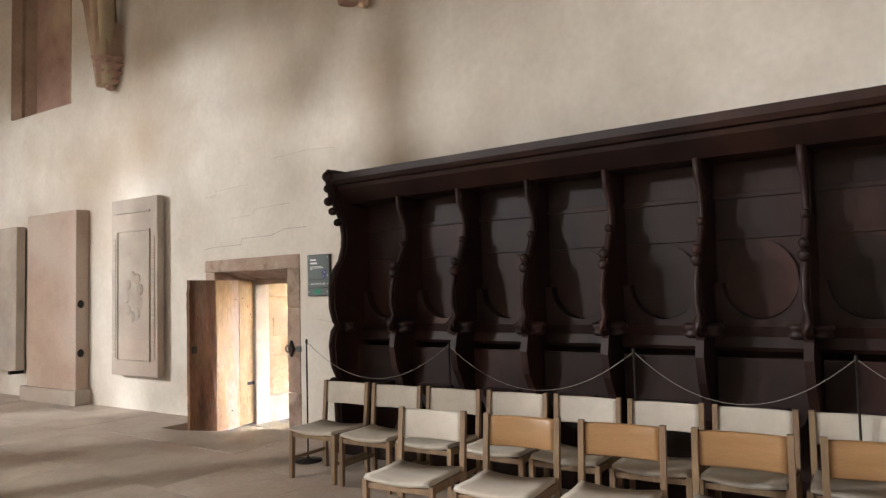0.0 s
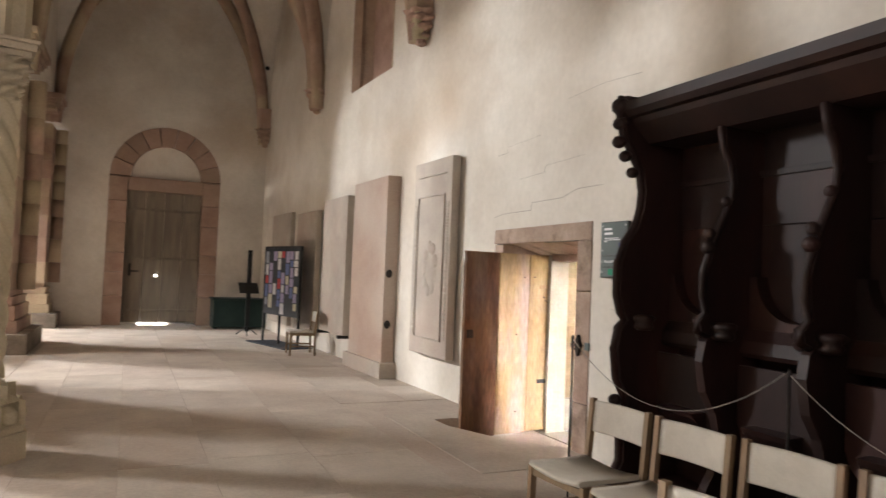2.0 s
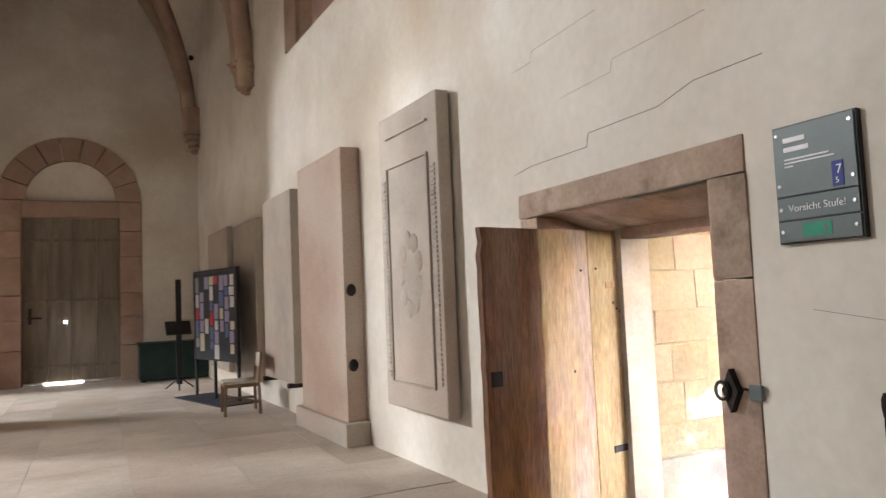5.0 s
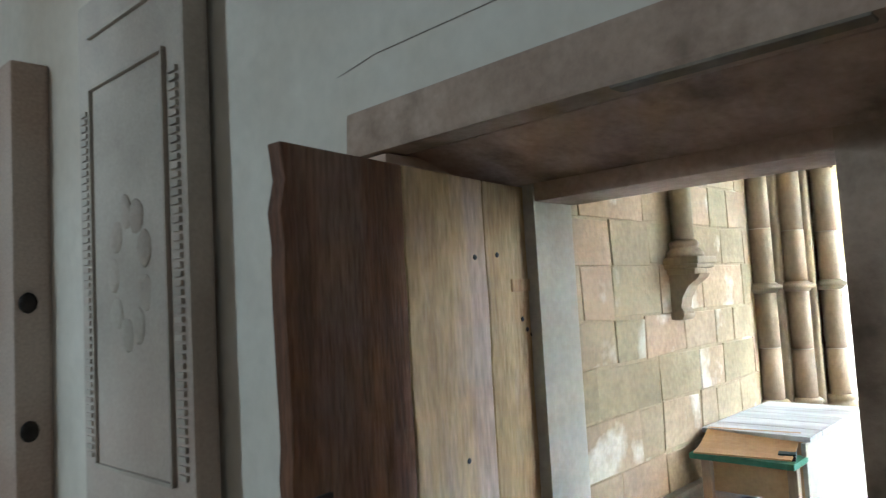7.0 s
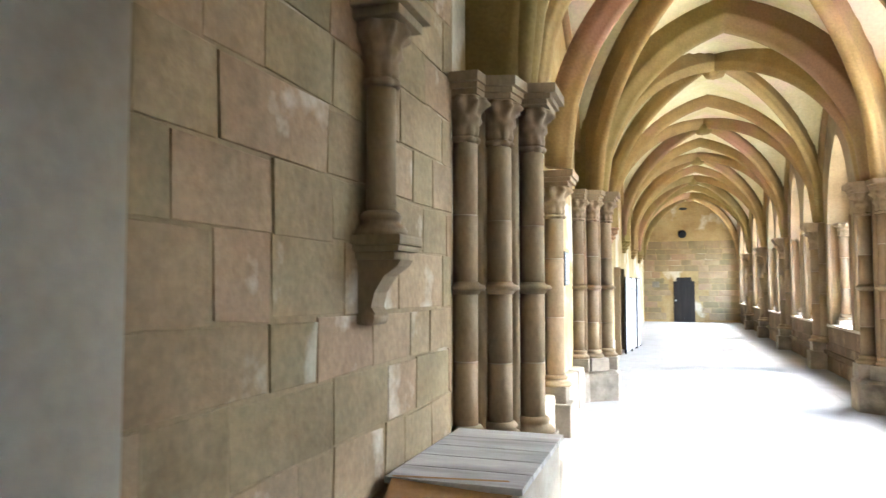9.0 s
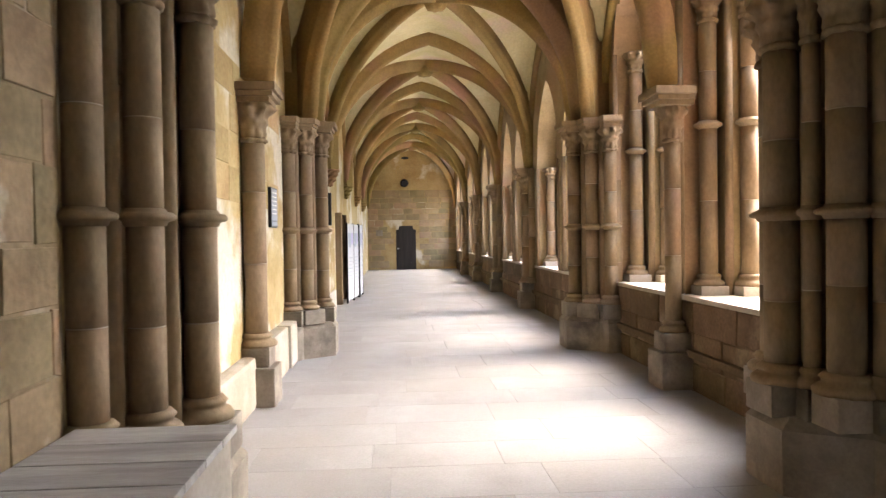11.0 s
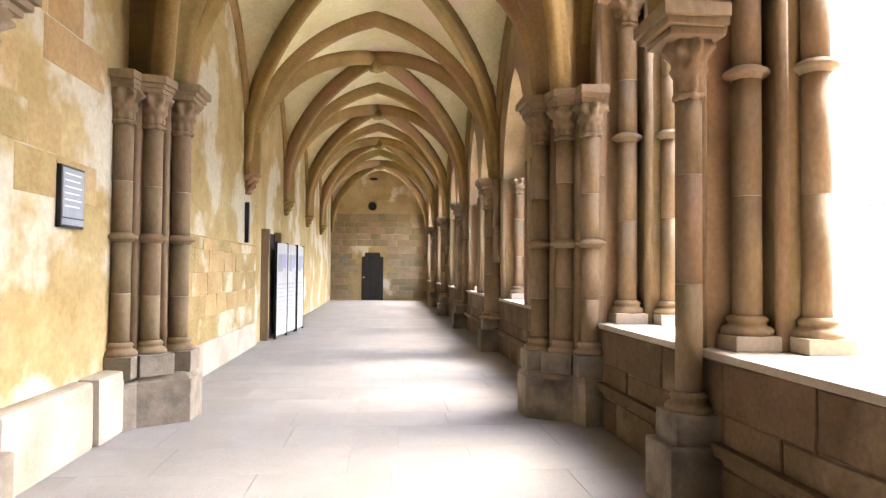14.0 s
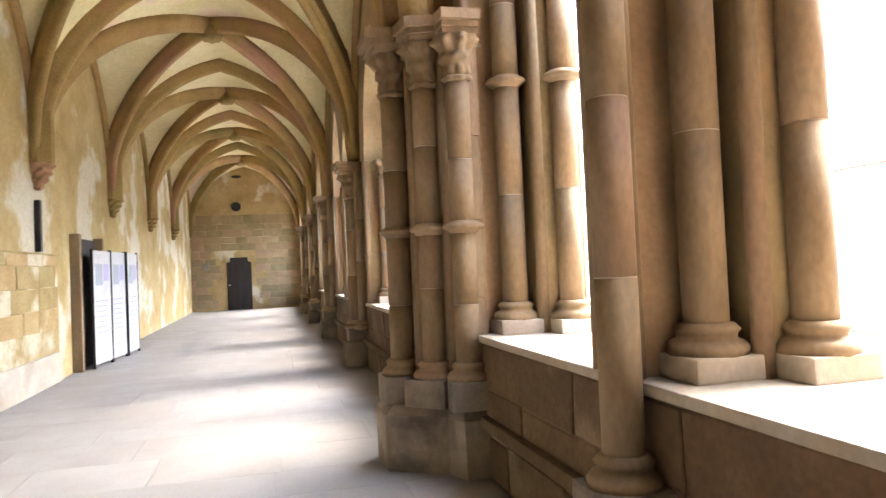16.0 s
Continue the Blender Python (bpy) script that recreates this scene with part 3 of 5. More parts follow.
# ---- small door to the cloister ----
frame_thing = tagged(thing("door_frame", "worn reddish sandstone door surround", "door frame"), kind="structure")
z = -0.16
for h in (0.62, 0.55, 0.5, 0.66):
    top = min(2.0, z + h)
    part("jamb_stone", rough_up(box((-0.012, 6.03, z), (0.51, 6.25, top - 0.008), 0.015), 0.012, 5), M_DOORSTONE, frame_thing)
    part("jamb_stone", rough_up(box((-0.012, 7.71, z), (0.51, 7.91, top - 0.008), 0.015), 0.012, 5), M_DOORSTONE, frame_thing)
    z = top
bm = box((-0.012, 6.03, 2.0), (0.12, 7.91, 2.17), 0.015)
bm2 = prism([(0.12, 2.0), (0.51, 1.895), (0.51, 2.2), (0.12, 2.17)], 6.03, 7.91, "y")
part("lintel", rough_up(bm, 0.012, 4), M_DOORSTONE, frame_thing)
part("soffit_stone", rough_up(bm2, 0.01, 4), M_DOORSTONE, frame_thing, "rough stained stone soffit")
part("lintel_notch", box((-0.014, 6.27, 1.992), (0.05, 6.85, 2.05), 0.01), M_JOINT, frame_thing, "dark broken notch in the lintel")
# this jamb gets the darker stone to carry the shade on its church side
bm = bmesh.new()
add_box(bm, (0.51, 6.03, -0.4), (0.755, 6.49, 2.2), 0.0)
part("outer_jamb", rough_up(bm, 0.004, 3), M_DOORSTONE, frame_thing, "outer door jamb in darker stained stone, standing in for its shade")
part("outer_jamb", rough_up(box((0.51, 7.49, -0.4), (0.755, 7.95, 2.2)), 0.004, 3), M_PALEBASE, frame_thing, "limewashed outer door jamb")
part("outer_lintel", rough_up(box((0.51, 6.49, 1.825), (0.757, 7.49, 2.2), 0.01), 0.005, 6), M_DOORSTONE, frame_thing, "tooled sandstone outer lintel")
part("sill_step", box((0.45, 6.25, -0.4), (0.8, 7.71, -0.14), 0.015), M_SLAB, frame_thing, "worn stone threshold step")

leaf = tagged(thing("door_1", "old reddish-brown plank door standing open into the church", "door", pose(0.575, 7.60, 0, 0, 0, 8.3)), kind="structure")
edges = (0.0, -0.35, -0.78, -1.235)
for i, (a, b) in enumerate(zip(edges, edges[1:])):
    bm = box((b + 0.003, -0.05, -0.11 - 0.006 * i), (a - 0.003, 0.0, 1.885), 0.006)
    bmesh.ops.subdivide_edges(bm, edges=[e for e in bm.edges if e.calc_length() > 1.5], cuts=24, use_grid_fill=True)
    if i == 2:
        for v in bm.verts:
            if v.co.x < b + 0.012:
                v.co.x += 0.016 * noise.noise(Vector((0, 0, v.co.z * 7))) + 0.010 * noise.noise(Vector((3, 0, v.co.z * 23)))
    # outermost plank takes a darker colour for the shade on the leaf's outer third
    part("plank", rough_up(bm, 0.004, 7), M_SHADEPLANK if i == 2 else M_OLDDOOR, leaf, "red-brown edge plank, darkened for shade" if i == 2 else "")
for zz in (0.42, 1.5):
    part("strap_hinge", box((-0.2, -0.058, zz), (0.0, -0.048, zz + 0.045), 0.004), M_OLDDOOR if zz > 1 else M_IRON, leaf)
for at in ((-0.52, -0.05, 0.98), (-0.5, -0.05, 0.12), (-0.10, -0.05, 1.36), (-0.13, -0.05, 1.40), (-0.42, -0.05, 1.62), (-0.28, -0.05, 1.63), (-0.07, -0.05, 1.34)):
    part("knot_hole", ball(bmesh.new(), at, 0.012, (1, 0.3, 0.8)), M_SIGNEDGE, leaf)
part("lock_plate", box((-1.2, -0.062, 0.95), (-1.12, -0.05, 1.04), 0.006), M_IRON, leaf)
part("batten", box((-1.2, 0.0, 0.4), (-0.05, 0.045, 0.52), 0.01), M_OLDDOOR, leaf)
part("batten", box((-1.2, 0.0, 1.5), (-0.05, 0.045, 1.62), 0.01), M_OLDDOOR, leaf)

lock = thing("door_lock", "black iron catch with ring on the door jamb", "lock")
part("plate", prism([(6.165, 0.90), (6.21, 1.0), (6.165, 1.10), (6.12, 1.0)], -0.05, -0.01, "x"), M_IRON, lock)
part("ring", add_tube(bmesh.new(), [(-0.06, 6.2 + 0.035 * math.cos(a), 1.0 + 0.04 * math.sin(a)) for a in [i * math.pi / 8 for i in range(17)]], 0.009, 6), M_IRON, lock)
part("strike_plate", box((-0.03, 6.01, 0.965), (-0.008, 6.075, 1.035), 0.004), M_SIGN, lock, "grey square plate")

# information sign
sign = thing("wall_sign", "grey wall sign with white lettering beside the door", "sign")
part("backing", box((-0.035, 5.485, 1.645), (-0.004, 5.855, 2.145), 0.004), M_SIGNEDGE, sign)
for a, b in ((1.845, 2.138), (1.745, 1.838), (1.652, 1.738)):
    part("panel", box((-0.043, 5.492, a), (-0.034, 5.848, b), 0.002), M_SIGN, sign)
    for y in (5.51, 5.83):
        for zz in {a + 0.045, b - 0.03 if b - a > 0.2 else a + 0.045}:
            part("screw", lathe([(0.009, 0), (0.007, 0.004)], seg=10), M_STEEL, sign).matrix_basis = pose(-0.043, y, zz, 0, -90, 0)
RS = (90, 0, -90)
words("lettering", "Vorsicht Stufe!", 0.042, (-0.045, 5.795, 1.778), RS, M_WHITE, sign, "white words")
words("lettering", "7", 0.05, (-0.0468, 5.575, 1.905), RS, M_WHITE, sign)
words("lettering", "5", 0.032, (-0.0468, 5.58, 1.868), RS, M_WHITE, sign)
part("number_tag", box((-0.046, 5.545, 1.855), (-0.042, 5.592, 1.955)), M_BLUE, sign, "blue number square")
for y0, y1, zz in ((5.70, 5.80, 2.07), (5.685, 5.80, 2.03)):
    part("text_bar", box((-0.045, y0, zz), (-0.042, y1, zz + 0.02)), M_WHITE, sign)
for y0, zz in ((5.60, 1.995), (5.58, 1.98), (5.76, 1.965)):
    part("text_bar", box((-0.045, y0, zz), (-0.042, 5.80, zz + 0.006)), M_WHITE, sign)
part("exit_mark", box((-0.046, 5.61, 1.67), (-0.042, 5.735, 1.725)), M_GREEN, sign, "green exit pictogram")
part("exit_arrow", prism([(5.628, 1.678), (5.638, 1.678), (5.638, 1.70), (5.648, 1.70), (5.633, 1.717), (5.618, 1.70), (5.628, 1.70)], -0.0475, -0.045, "x"), M_SIGN, sign)

# ---- grave slabs on the tomb wall ----
def grave_slab(y0, y1, z0, z1, depth, back, material, carved, label):
    s = thing("grave_slab", label, "tombstone", TA, "grave slabs on the wall")
    a, b = y0 - 7.9, y1 - 7.9
    part("slab", rough_up(box((-depth, a, z0), (-back, b, z1), 0.02), 0.008, 3), material, s)
    if carved:
        w = 0.018
        for (u0, u1, v0, v1) in ((a + .16, b - .16, z0 + .22, z0 + .22 + w), (a + .16, b - .16, z1 - .5, z1 - .5 + w), (a + .16, b - .16, z1 - .22, z1 - .22 + w),
                                 (a + .16, a + .16 + w, z0 + .22, z1 - .5), (b - .16 - w, b - .16, z0 + .22, z1 - .5)):
            part("border_moulding", box((-depth - 0.02, u0, v0), (-depth + 0.004, u1, v1), 0.004), material, s)
        for k in range(46):
            zz = z0 + 0.26 + k * (z1 - z0 - 0.84) / 46
            for y in (a + 0.05, b - 0.12):
                part("carved_letter", box((-depth - 0.014, y, zz), (-depth + 0.003, y + 0.07, zz + 0.024)), material, s)
        bm = bmesh.new()
        for k in range(9):
            t = k / 9 * 2 * math.pi
            ball(bm, (-depth, (a + b) / 2 + 0.17 * math.cos(t), (z0 + z1) / 2 - 0.15 + 0.3 * math.sin(t)), 0.07, (0.22, 1, 1.3))
        part("carved_arms", rough_up(bm, 0.015, 8), material, s)
    return s


grave_slab(8.80, 9.93, 0.52, 3.17, 0.15, 0.03, M_SLAB, True, "carved inscribed sandstone grave slab fixed to the wall")
s = grave_slab(10.80, 12.30, 0.0, 3.12, 0.22, 0.0, M_PINK, False, "smooth pinkish grave slab standing on a plinth")
part("plinth", box((-0.27, 10.72 - 7.9, 0), (0.0, 12.42 - 7.9, 0.24), 0.015), M_SLAB, s)
for zz in (0.82, 1.6):
    part("iron_cramp", ball(bmesh.new(), (-0.14, 10.79 - 7.9, zz), 0.055, (1, 0.5, 1.2)), M_IRON, s)
s = grave_slab(12.75, 14.15, 0.46, 2.98, 0.18, 0.03, M_SLAB, False, "plain weathered grave slab on iron brackets")
for y in (12.85, 14.05):
    part("bracket", box((-0.24, y - 7.9 - 0.04, 0.40), (0.0, y - 7.9 + 0.04, 0.46), 0.01), M_IRON, s)
grave_slab(14.75, 16.25, 0.3, 2.85, 0.14, 0.02, M_SLAB, False, "grey weathered grave slab behind the notice board")
grave_slab(16.9, 18.7, 0.3, 2.95, 0.12, 0.02, M_SLAB, False, "dark grave slab near the corner")

# ---- twisted column ----
col = thing("twisted_column", "pale spiral-fluted stone column on a carved base", "column", pose(-4.96, 7.3, 0, 0, 0, 12))
part("plinth", rough_up(add_prism(bmesh.new(), [(0.36 * math.cos(a), 0.36 * math.sin(a)) for a in [math.pi / 8 + i * math.pi / 4 for i in range(8)]], 0.0, 0.22), 0.015, 5), M_COLUMN, col)
bm = lathe([(0.33, 0.22), (0.33, 0.27), (0.27, 0.32), (0.27, 0.44), (0.3, 0.46), (0.22, 0.5), (0.2, 0.58), (0.16, 0.62), (0.15, 0.66)], seg=8, start=math.pi / 8)
for f in bm.faces:
    f.smooth = False
for i in range(8):
    a = math.pi / 4 * i
    ball(bm, (0.27 * math.cos(a), 0.27 * math.sin(a), 0.35), 0.075, (1, 1, 1.1))
    b = a + math.pi / 8
    add_prism(bm, [(0.30 * math.cos(b - .1), 0.30 * math.sin(b - .1)), (0.34 * math.cos(b), 0.34 * math.sin(b)), (0.30 * math.cos(b + .1), 0.30 * math.sin(b + .1))], 0.25, 0.47)
    add_prism(bm, [(0.19 * math.cos(a - .12), 0.19 * math.sin(a - .12)), (0.25 * math.cos(a), 0.25 * math.sin(a)), (0.19 * math.cos(a + .12), 0.19 * math.sin(a + .12))], 0.45, 0.6)
part("carved_base", rough_up(bm, 0.012, 12), M_COLUMN, col)
part("spiral_shaft", lathe([(0.152, 0.64 + i * 2.24 / 110) for i in range(111)], seg=64, twist=-5.2, lobes=5, depth=0.2), M_COLUMN, col)
bm = lathe([(0.14 + 0.085 * (k / 20) ** 1.4 + 0.02 * math.sin(k * 1.25), 2.86 + 0.36 * k / 20) for k in range(21)], seg=48, twist=9.0, lobes=9, depth=0.22)
part("capital", rough_up(bm, 0.012, 14), M_COLUMN, col, "pierced vine-leaf capital")
bm = bmesh.new()
for o, a, b in ((0.20, 3.22, 3.27), (0.23, 3.27, 3.33), (0.25, 3.33, 3.36)):
    add_box(bm, (-o, -o, a), (o, o, b), 0.01)
part("abacus", bm, M_COLUMN, col)
part("upper_pier", add_prism(bmesh.new(), [(0.2, 0.0), (0.14, 0.05), (0.14, 0.14), (0.05, 0.14), (0, 0.2), (-0.05, 0.14), (-0.14, 0.14), (-0.14, 0.05), (-0.2, 0), (-0.14, -0.05), (-0.14, -0.14), (-0.05, -0.14), (0, -0.2), (0.05, -0.14), (0.14, -0.14), (0.14, -0.05)], 3.36, 6.2), M_COLUMN, col)

# ---- choir stall ----
stall = thing("choir_stall", "dark carved oak choir stall with canopy along the wall", "choir stall")
YP = [4.88, 4.12, 3.37, 2.61, 1.86, 1.10, 0.36, -0.38, -1.13, -1.88]
part("floor_step", box((-0.62, YP[-1], 0.0), (-0.01, YP[0], 0.16), 0.01), M_STALL, stall)
CORN = [(0.0, 2.66), (-0.40, 2.66), (-0.55, 2.79), (-0.57, 2.83), (-0.61, 2.84), (-0.64, 2.88), (-0.64, 2.95), (0.0, 2.96)]
bm = bmesh.new()
a = [bm.verts.new((x, YP[-1], z)) for x, z in CORN]
b = [bm.verts.new((x, YP[0] + 0.04, z)) for x, z in CORN]
bm.faces.new(a), bm.faces.new(list(reversed(b)))
for i in range(len(CORN)):
    bm.faces.new((a[i], a[(i + 1) % len(CORN)], b[(i + 1) % len(CORN)], b[i]))
bmesh.ops.recalc_face_normals(bm, faces=bm.faces[:])
part("canopy_cornice", bm, M_STALL, stall)
SIDE = [(0.03, .15), (.50, .15), (.50, .3), (.42, .42), (.39, .62), (.43, .78), (.52, .92), (.56, 1.05), (.53, 1.18), (.49, 1.22), (.57, 1.25), (.58, 1.31), (.50, 1.36),
        (.53, 1.48), (.53, 1.62), (.47, 1.8), (.37, 1.98), (.30, 2.12), (.275, 2.3), (.31, 2.44), (.38, 2.53), (.40, 2.67), (.03, 2.67)]
ENDP = [(0.0, .0), (.62, .0), (.62, .18), (.55, .3), (.56, .5), (.50, .66), (.53, .78), (.60, .9), (.63, 1.05), (.60, 1.2), (.54, 1.26), (.58, 1.32), (.62, 1.45), (.62, 1.68), (.56, 1.84),
        (.47, 1.95), (.42, 2.1), (.41, 2.3), (.44, 2.46), (.52, 2.6), (.60, 2.72), (.64, 2.88), (.62, 3.0), (0.0, 3.0)]
SIDE, ENDP = [[(d, z + 0.07 if 1.0 < z < 2.2 else z) for d, z in o] for o in (SIDE, ENDP)]
for i, y in enumerate(YP):
    w = 0.05 if i == 0 else 0.032
    pts = [(-d, z) for d, z in (ENDP if i == 0 else SIDE)]
    side = part("end_panel" if i == 0 else "partition", prism(pts, y - w, y + w, "y"), M_STALL, stall)
    edge = [(-d - 0.008, y, z) for d, z in (ENDP if i == 0 else SIDE)[1:-1]]
    part("edge_roll", add_tube(bmesh.new(), edge[8:] if i else edge, 0.026 if i else 0.03, 8), M_STALL, side)
    for d, z, r in ((.50, 1.86, .048), (.49, 1.95, .040), (.35, 2.17, .036), (.36, 2.52, .03), (.38, 2.58, .026)):
        part("turned_knob", ball(bmesh.new(), (-d, y, z), r), M_STALL, side)
    if i == 0:
        for d, z, r in ((.62, 2.93, .075), (.62, 2.8, .06), (.63, 2.66, .055), (.57, 2.56, .05), (.5, 2.44, .045), (.6, .74, .05), (.6, .66, .04), (.56, .55, .045)):
            part("carved_knob", rough_up(ball(bmesh.new(), (-d, y + 0.01, z), r, (1, 1.1, 0.9)), 0.004, 20), M_STALL, side)
    for s in ((1, -1) if i else (-1,)):
        part("arm_capital", lathe([(0.05, 0), (0.075, 0.02), (0.075, 0.04), (0.06, 0.055), (0.085, 0.075), (0.085, 0.1), (0.06, 0.115)], (-0.42, y + s * 0.07, 1.26), 14), M_STALL, side)
for y1, y0 in zip(YP, YP[1:]):
    a, b, c = y0 + 0.034, y1 - 0.034, (y0 + y1) / 2
    part("back_board", box((-0.05, a, 0.16), (-0.012, b, 2.66)), M_STALL, stall)
    for z0, z1 in ((2.03, 2.36), (2.39, 2.64)):
        part("upper_panel", box((-0.068, a + .02, z0), (-0.045, b - .02, z1), 0.006), M_STALL, stall)
    part("panel_rail", box((-0.085, a, 2.355), (-0.05, b, 2.40), 0.008), M_STALL, stall)
    half = (b - a) / 2 - 0.06
    arc = [(c + half * math.cos(t), 1.68 - 0.29 * math.sin(t)) for t in [math.pi * i / 16 for i in range(17)]]
    part("curved_back", prism([(a, 1.33), (b, 1.33), (b, 1.68), *arc, (a, 1.68)], -0.16, -0.05, "x"), M_STALL, stall)
    arcb = [(c + half * .96 * math.cos(t), 1.70 - 0.30 * math.sin(t)) for t in [math.pi * i / 16 for i in range(17)]]
    part("round_panel", prism(arcb + [(c - half * .96 * math.cos(t), 1.70 + 0.31 * math.sin(t)) for t in [math.pi * i / 16 for i in range(1, 16)]], -0.075, -0.05, "x"), M_STALL, stall)
    part("arm_rail", prism([(-0.05, 1.15), (-0.21, 1.15), (-0.235, 1.18), (-0.22, 1.26), (-0.165, 1.335), (-0.05, 1.345)], a, b, "y"), M_STALL, stall)
    seat = [(a + .02, 1.1), (b - .02, 1.1), (b - .02, 0.72)] + [(c + (half + .03) * math.cos(t), 0.72 - 0.2 * math.sin(t)) for t in [math.pi * i / 14 for i in range(15)]] + [(a + .02, 0.72)]
    s = part("tip_up_seat", prism(seat, -0.27, -0.22, "x"), M_STALL, stall)
    # black sheet paints in the shade below the tipped-up seat
    part("seat_shade", prism([(c - half * .8 * math.cos(t), 0.60 - 0.17 * math.sin(t)) for t in [math.pi * i / 12 for i in range(13)]], -0.276, -0.268, "x"), M_SIGNEDGE, s, "black sheet for the shade under the seat")
    part("misericord", add_prism(bmesh.new(), [(-0.27, 0.60), (-0.38, 0.70), (-0.40, 0.735), (-0.27, 0.74)], c - 0.17, c + 0.17, "y"), M_STALL, s)

# ---- cord barrier ----
barrier = thing("cord_barrier", "thin iron posts with a slack pale cord before the stall", "barrier")
posts = [(-1.016, 4.856, 1.215), (-0.86, 3.2, 1.2), (-0.86, 1.5, 1.2), (-0.86, 0.05, 1.2), (-0.86, -1.5, 1.2)]
for x, y, z in posts:
    p = part("post", lathe([(0.14, 0.0), (0.14, 0.012), (0.02, 0.03), (0.008, 0.05), (0.008, z - 0.02)], (x, y, 0), 14), M_IRON, barrier)
    part("cord_hook", lathe([(0.009, z - 0.05), (0.012, z - 0.03), (0.012, z - 0.01), (0.006, z + 0.005)], (x, y, 0), 10), M_IRON, p)
for (xa, ya, za), (xb, yb, zb) in zip(posts, posts[1:]):
    sag = 0.34
    path = [(xa + (xb - xa) * k / 20, ya + (yb - ya) * k / 20, za - 0.02 - sag * (1 - (2 * k / 20 - 1) ** 2)) for k in range(21)]
    part("cord", add_tube(bmesh.new(), path, 0.0026, 6), M_ROPE, barrier)

# ---- chairs ----
def chair(wood):
    c = thing("chair", "stacking chair with varnished plywood back and beige seat" if wood else "wooden stacking chair with beige woven seat and back", "chair", group="rows of chairs")
    fm = M_CHAIRWOOD
    for s in (-1, 1):
        y = s * 0.255
        part("rear_post", prism([(-0.03, 0), (0.01, 0), (-0.005, 0.42), (0.03, 0.83), (-0.005, 0.83), (-0.04, 0.44)], y - 0.018, y + 0.018, "y"), fm, c)
        part("front_leg", prism([(-0.49, 0), (-0.455, 0), (-0.44, 0.43), (-0.485, 0.43)], y - 0.018, y + 0.018, "y"), fm, c)
        part("side_rail", box((-0.45, y - 0.012, 0.375), (-0.02, y + 0.012, 0.425), 0.004), fm, c)
        part("stretcher", box((-0.46, y - 0.01, 0.16), (-0.01, y + 0.01, 0.19), 0.004), fm, c)
    part("front_rail", box((-0.475, -0.24, 0.37), (-0.455, 0.24, 0.41), 0.004), fm, c)
    n = 10
    bm = bmesh.new()
    top = [[bm.verts.new((x, -0.25 + 0.5 * j / n, 0.462 - 0.022 * math.sin(math.pi * j / n) + zz)) for j in range(n + 1)] for x, zz in ((-0.50, -0.018), (-0.48, 0), (-0.25, -0.008), (-0.045, 0))]
    bot = [[bm.verts.new((x, -0.25 + 0.5 * j / n, 0.43 - 0.022 * math.sin(math.pi * j / n))) for j in range(n + 1)] for x in (-0.49, -0.48, -0.25, -0.045)]
    for g, fl in ((top, 0), (bot, 1)):
        for i in range(3):
            for j in range(n):
                f = (g[i][j], g[i + 1][j], g[i + 1][j + 1], g[i][j + 1])
                bm.faces.new(f if fl else tuple(reversed(f))).smooth = True
    for g0, g1 in ((top[0], bot[0]), (top[3], bot[3]), ([r[0] for r in top], [r[0] for r in bot]), ([r[-1] for r in top], [r[-1] for r in bot])):
        for i in range(len(g0) - 1):
            bm.faces.new((g0[i], g0[i + 1], g1[i + 1], g1[i]))
    bmesh.ops.recalc_face_normals(bm, faces=bm.faces[:])
    part("seat", bm, M_FABRIC, c, "beige woven seat")
    bm = bmesh.new()
    rows = []
    for z, lean in ((0.615, 0.004), (0.625, 0.0), (0.80, 0.016), (0.815, 0.022)):
        rows.append([(0.012 + lean + 0.03 * (1 - (2 * j / n - 1) ** 2), -0.24 + 0.48 * j / n, z) for j in range(n + 1)])
    f = [[bm.verts.new((x - 0.022, y, z)) for x, y, z in r] for r in rows]
    b = [[bm.verts.new((x, y, z)) for x, y, z in r] for r in rows]
    for i in range(3):
        for j in range(n):
            bm.faces.new((f[i][j], f[i][j + 1], f[i + 1][j + 1], f[i + 1][j])).smooth = True
            bm.faces.new((b[i][j], b[i + 1][j], b[i + 1][j + 1], b[i][j + 1])).smooth = True
    for g0, g1 in ((f[0], b[0]), (f[3], b[3]), ([r[0] for r in f], [r[0] for r in b]), ([r[-1] for r in f], [r[-1] for r in b])):
        for i in range(len(g0) - 1):
            bm.faces.new((g0[i], g0[i + 1], g1[i + 1], g1[i]))
    bmesh.ops.recalc_face_normals(bm, faces=bm.faces[:])
    part("backrest", bm, M_CHAIRPLY if wood else M_FABRIC, c, "curved varnished backrest" if wood else "beige woven backrest")
    return c


cloth_chair, ply_chair = chair(False), chair(True)
cloth_chair.matrix_world = pose(-1.05, 4.29, 0, 0, 0, 3)
for i in range(1, 12):
    y = 4.29 - 0.603 * i
    copy_thing(cloth_chair, pose(-0.81 - 0.055 * y + 0.012 * math.sin(i * 5), y, 0, 0, 0, 3 + 1.5 * math.sin(i * 3)))
copy_thing(cloth_chair, pose(-1.93, 2.62, 0, 0, 0, 7))
ply_chair.matrix_world = pose(-1.86, 1.93, 0, 0, 0, 6)
for i, y in enumerate((1.26, 0.57, -0.1, -0.76, -1.4)):
    copy_thing(ply_chair, pose(-1.66 - 0.105 * y, y, 0, 0, 0, 6 + math.sin(i * 4)))
copy_thing(cloth_chair, pose(-0.62, 13.9, 0, 0, 0, -4))
copy_thing(cloth_chair, pose(-5.55, 8.45, 0, 0, 0, 190))
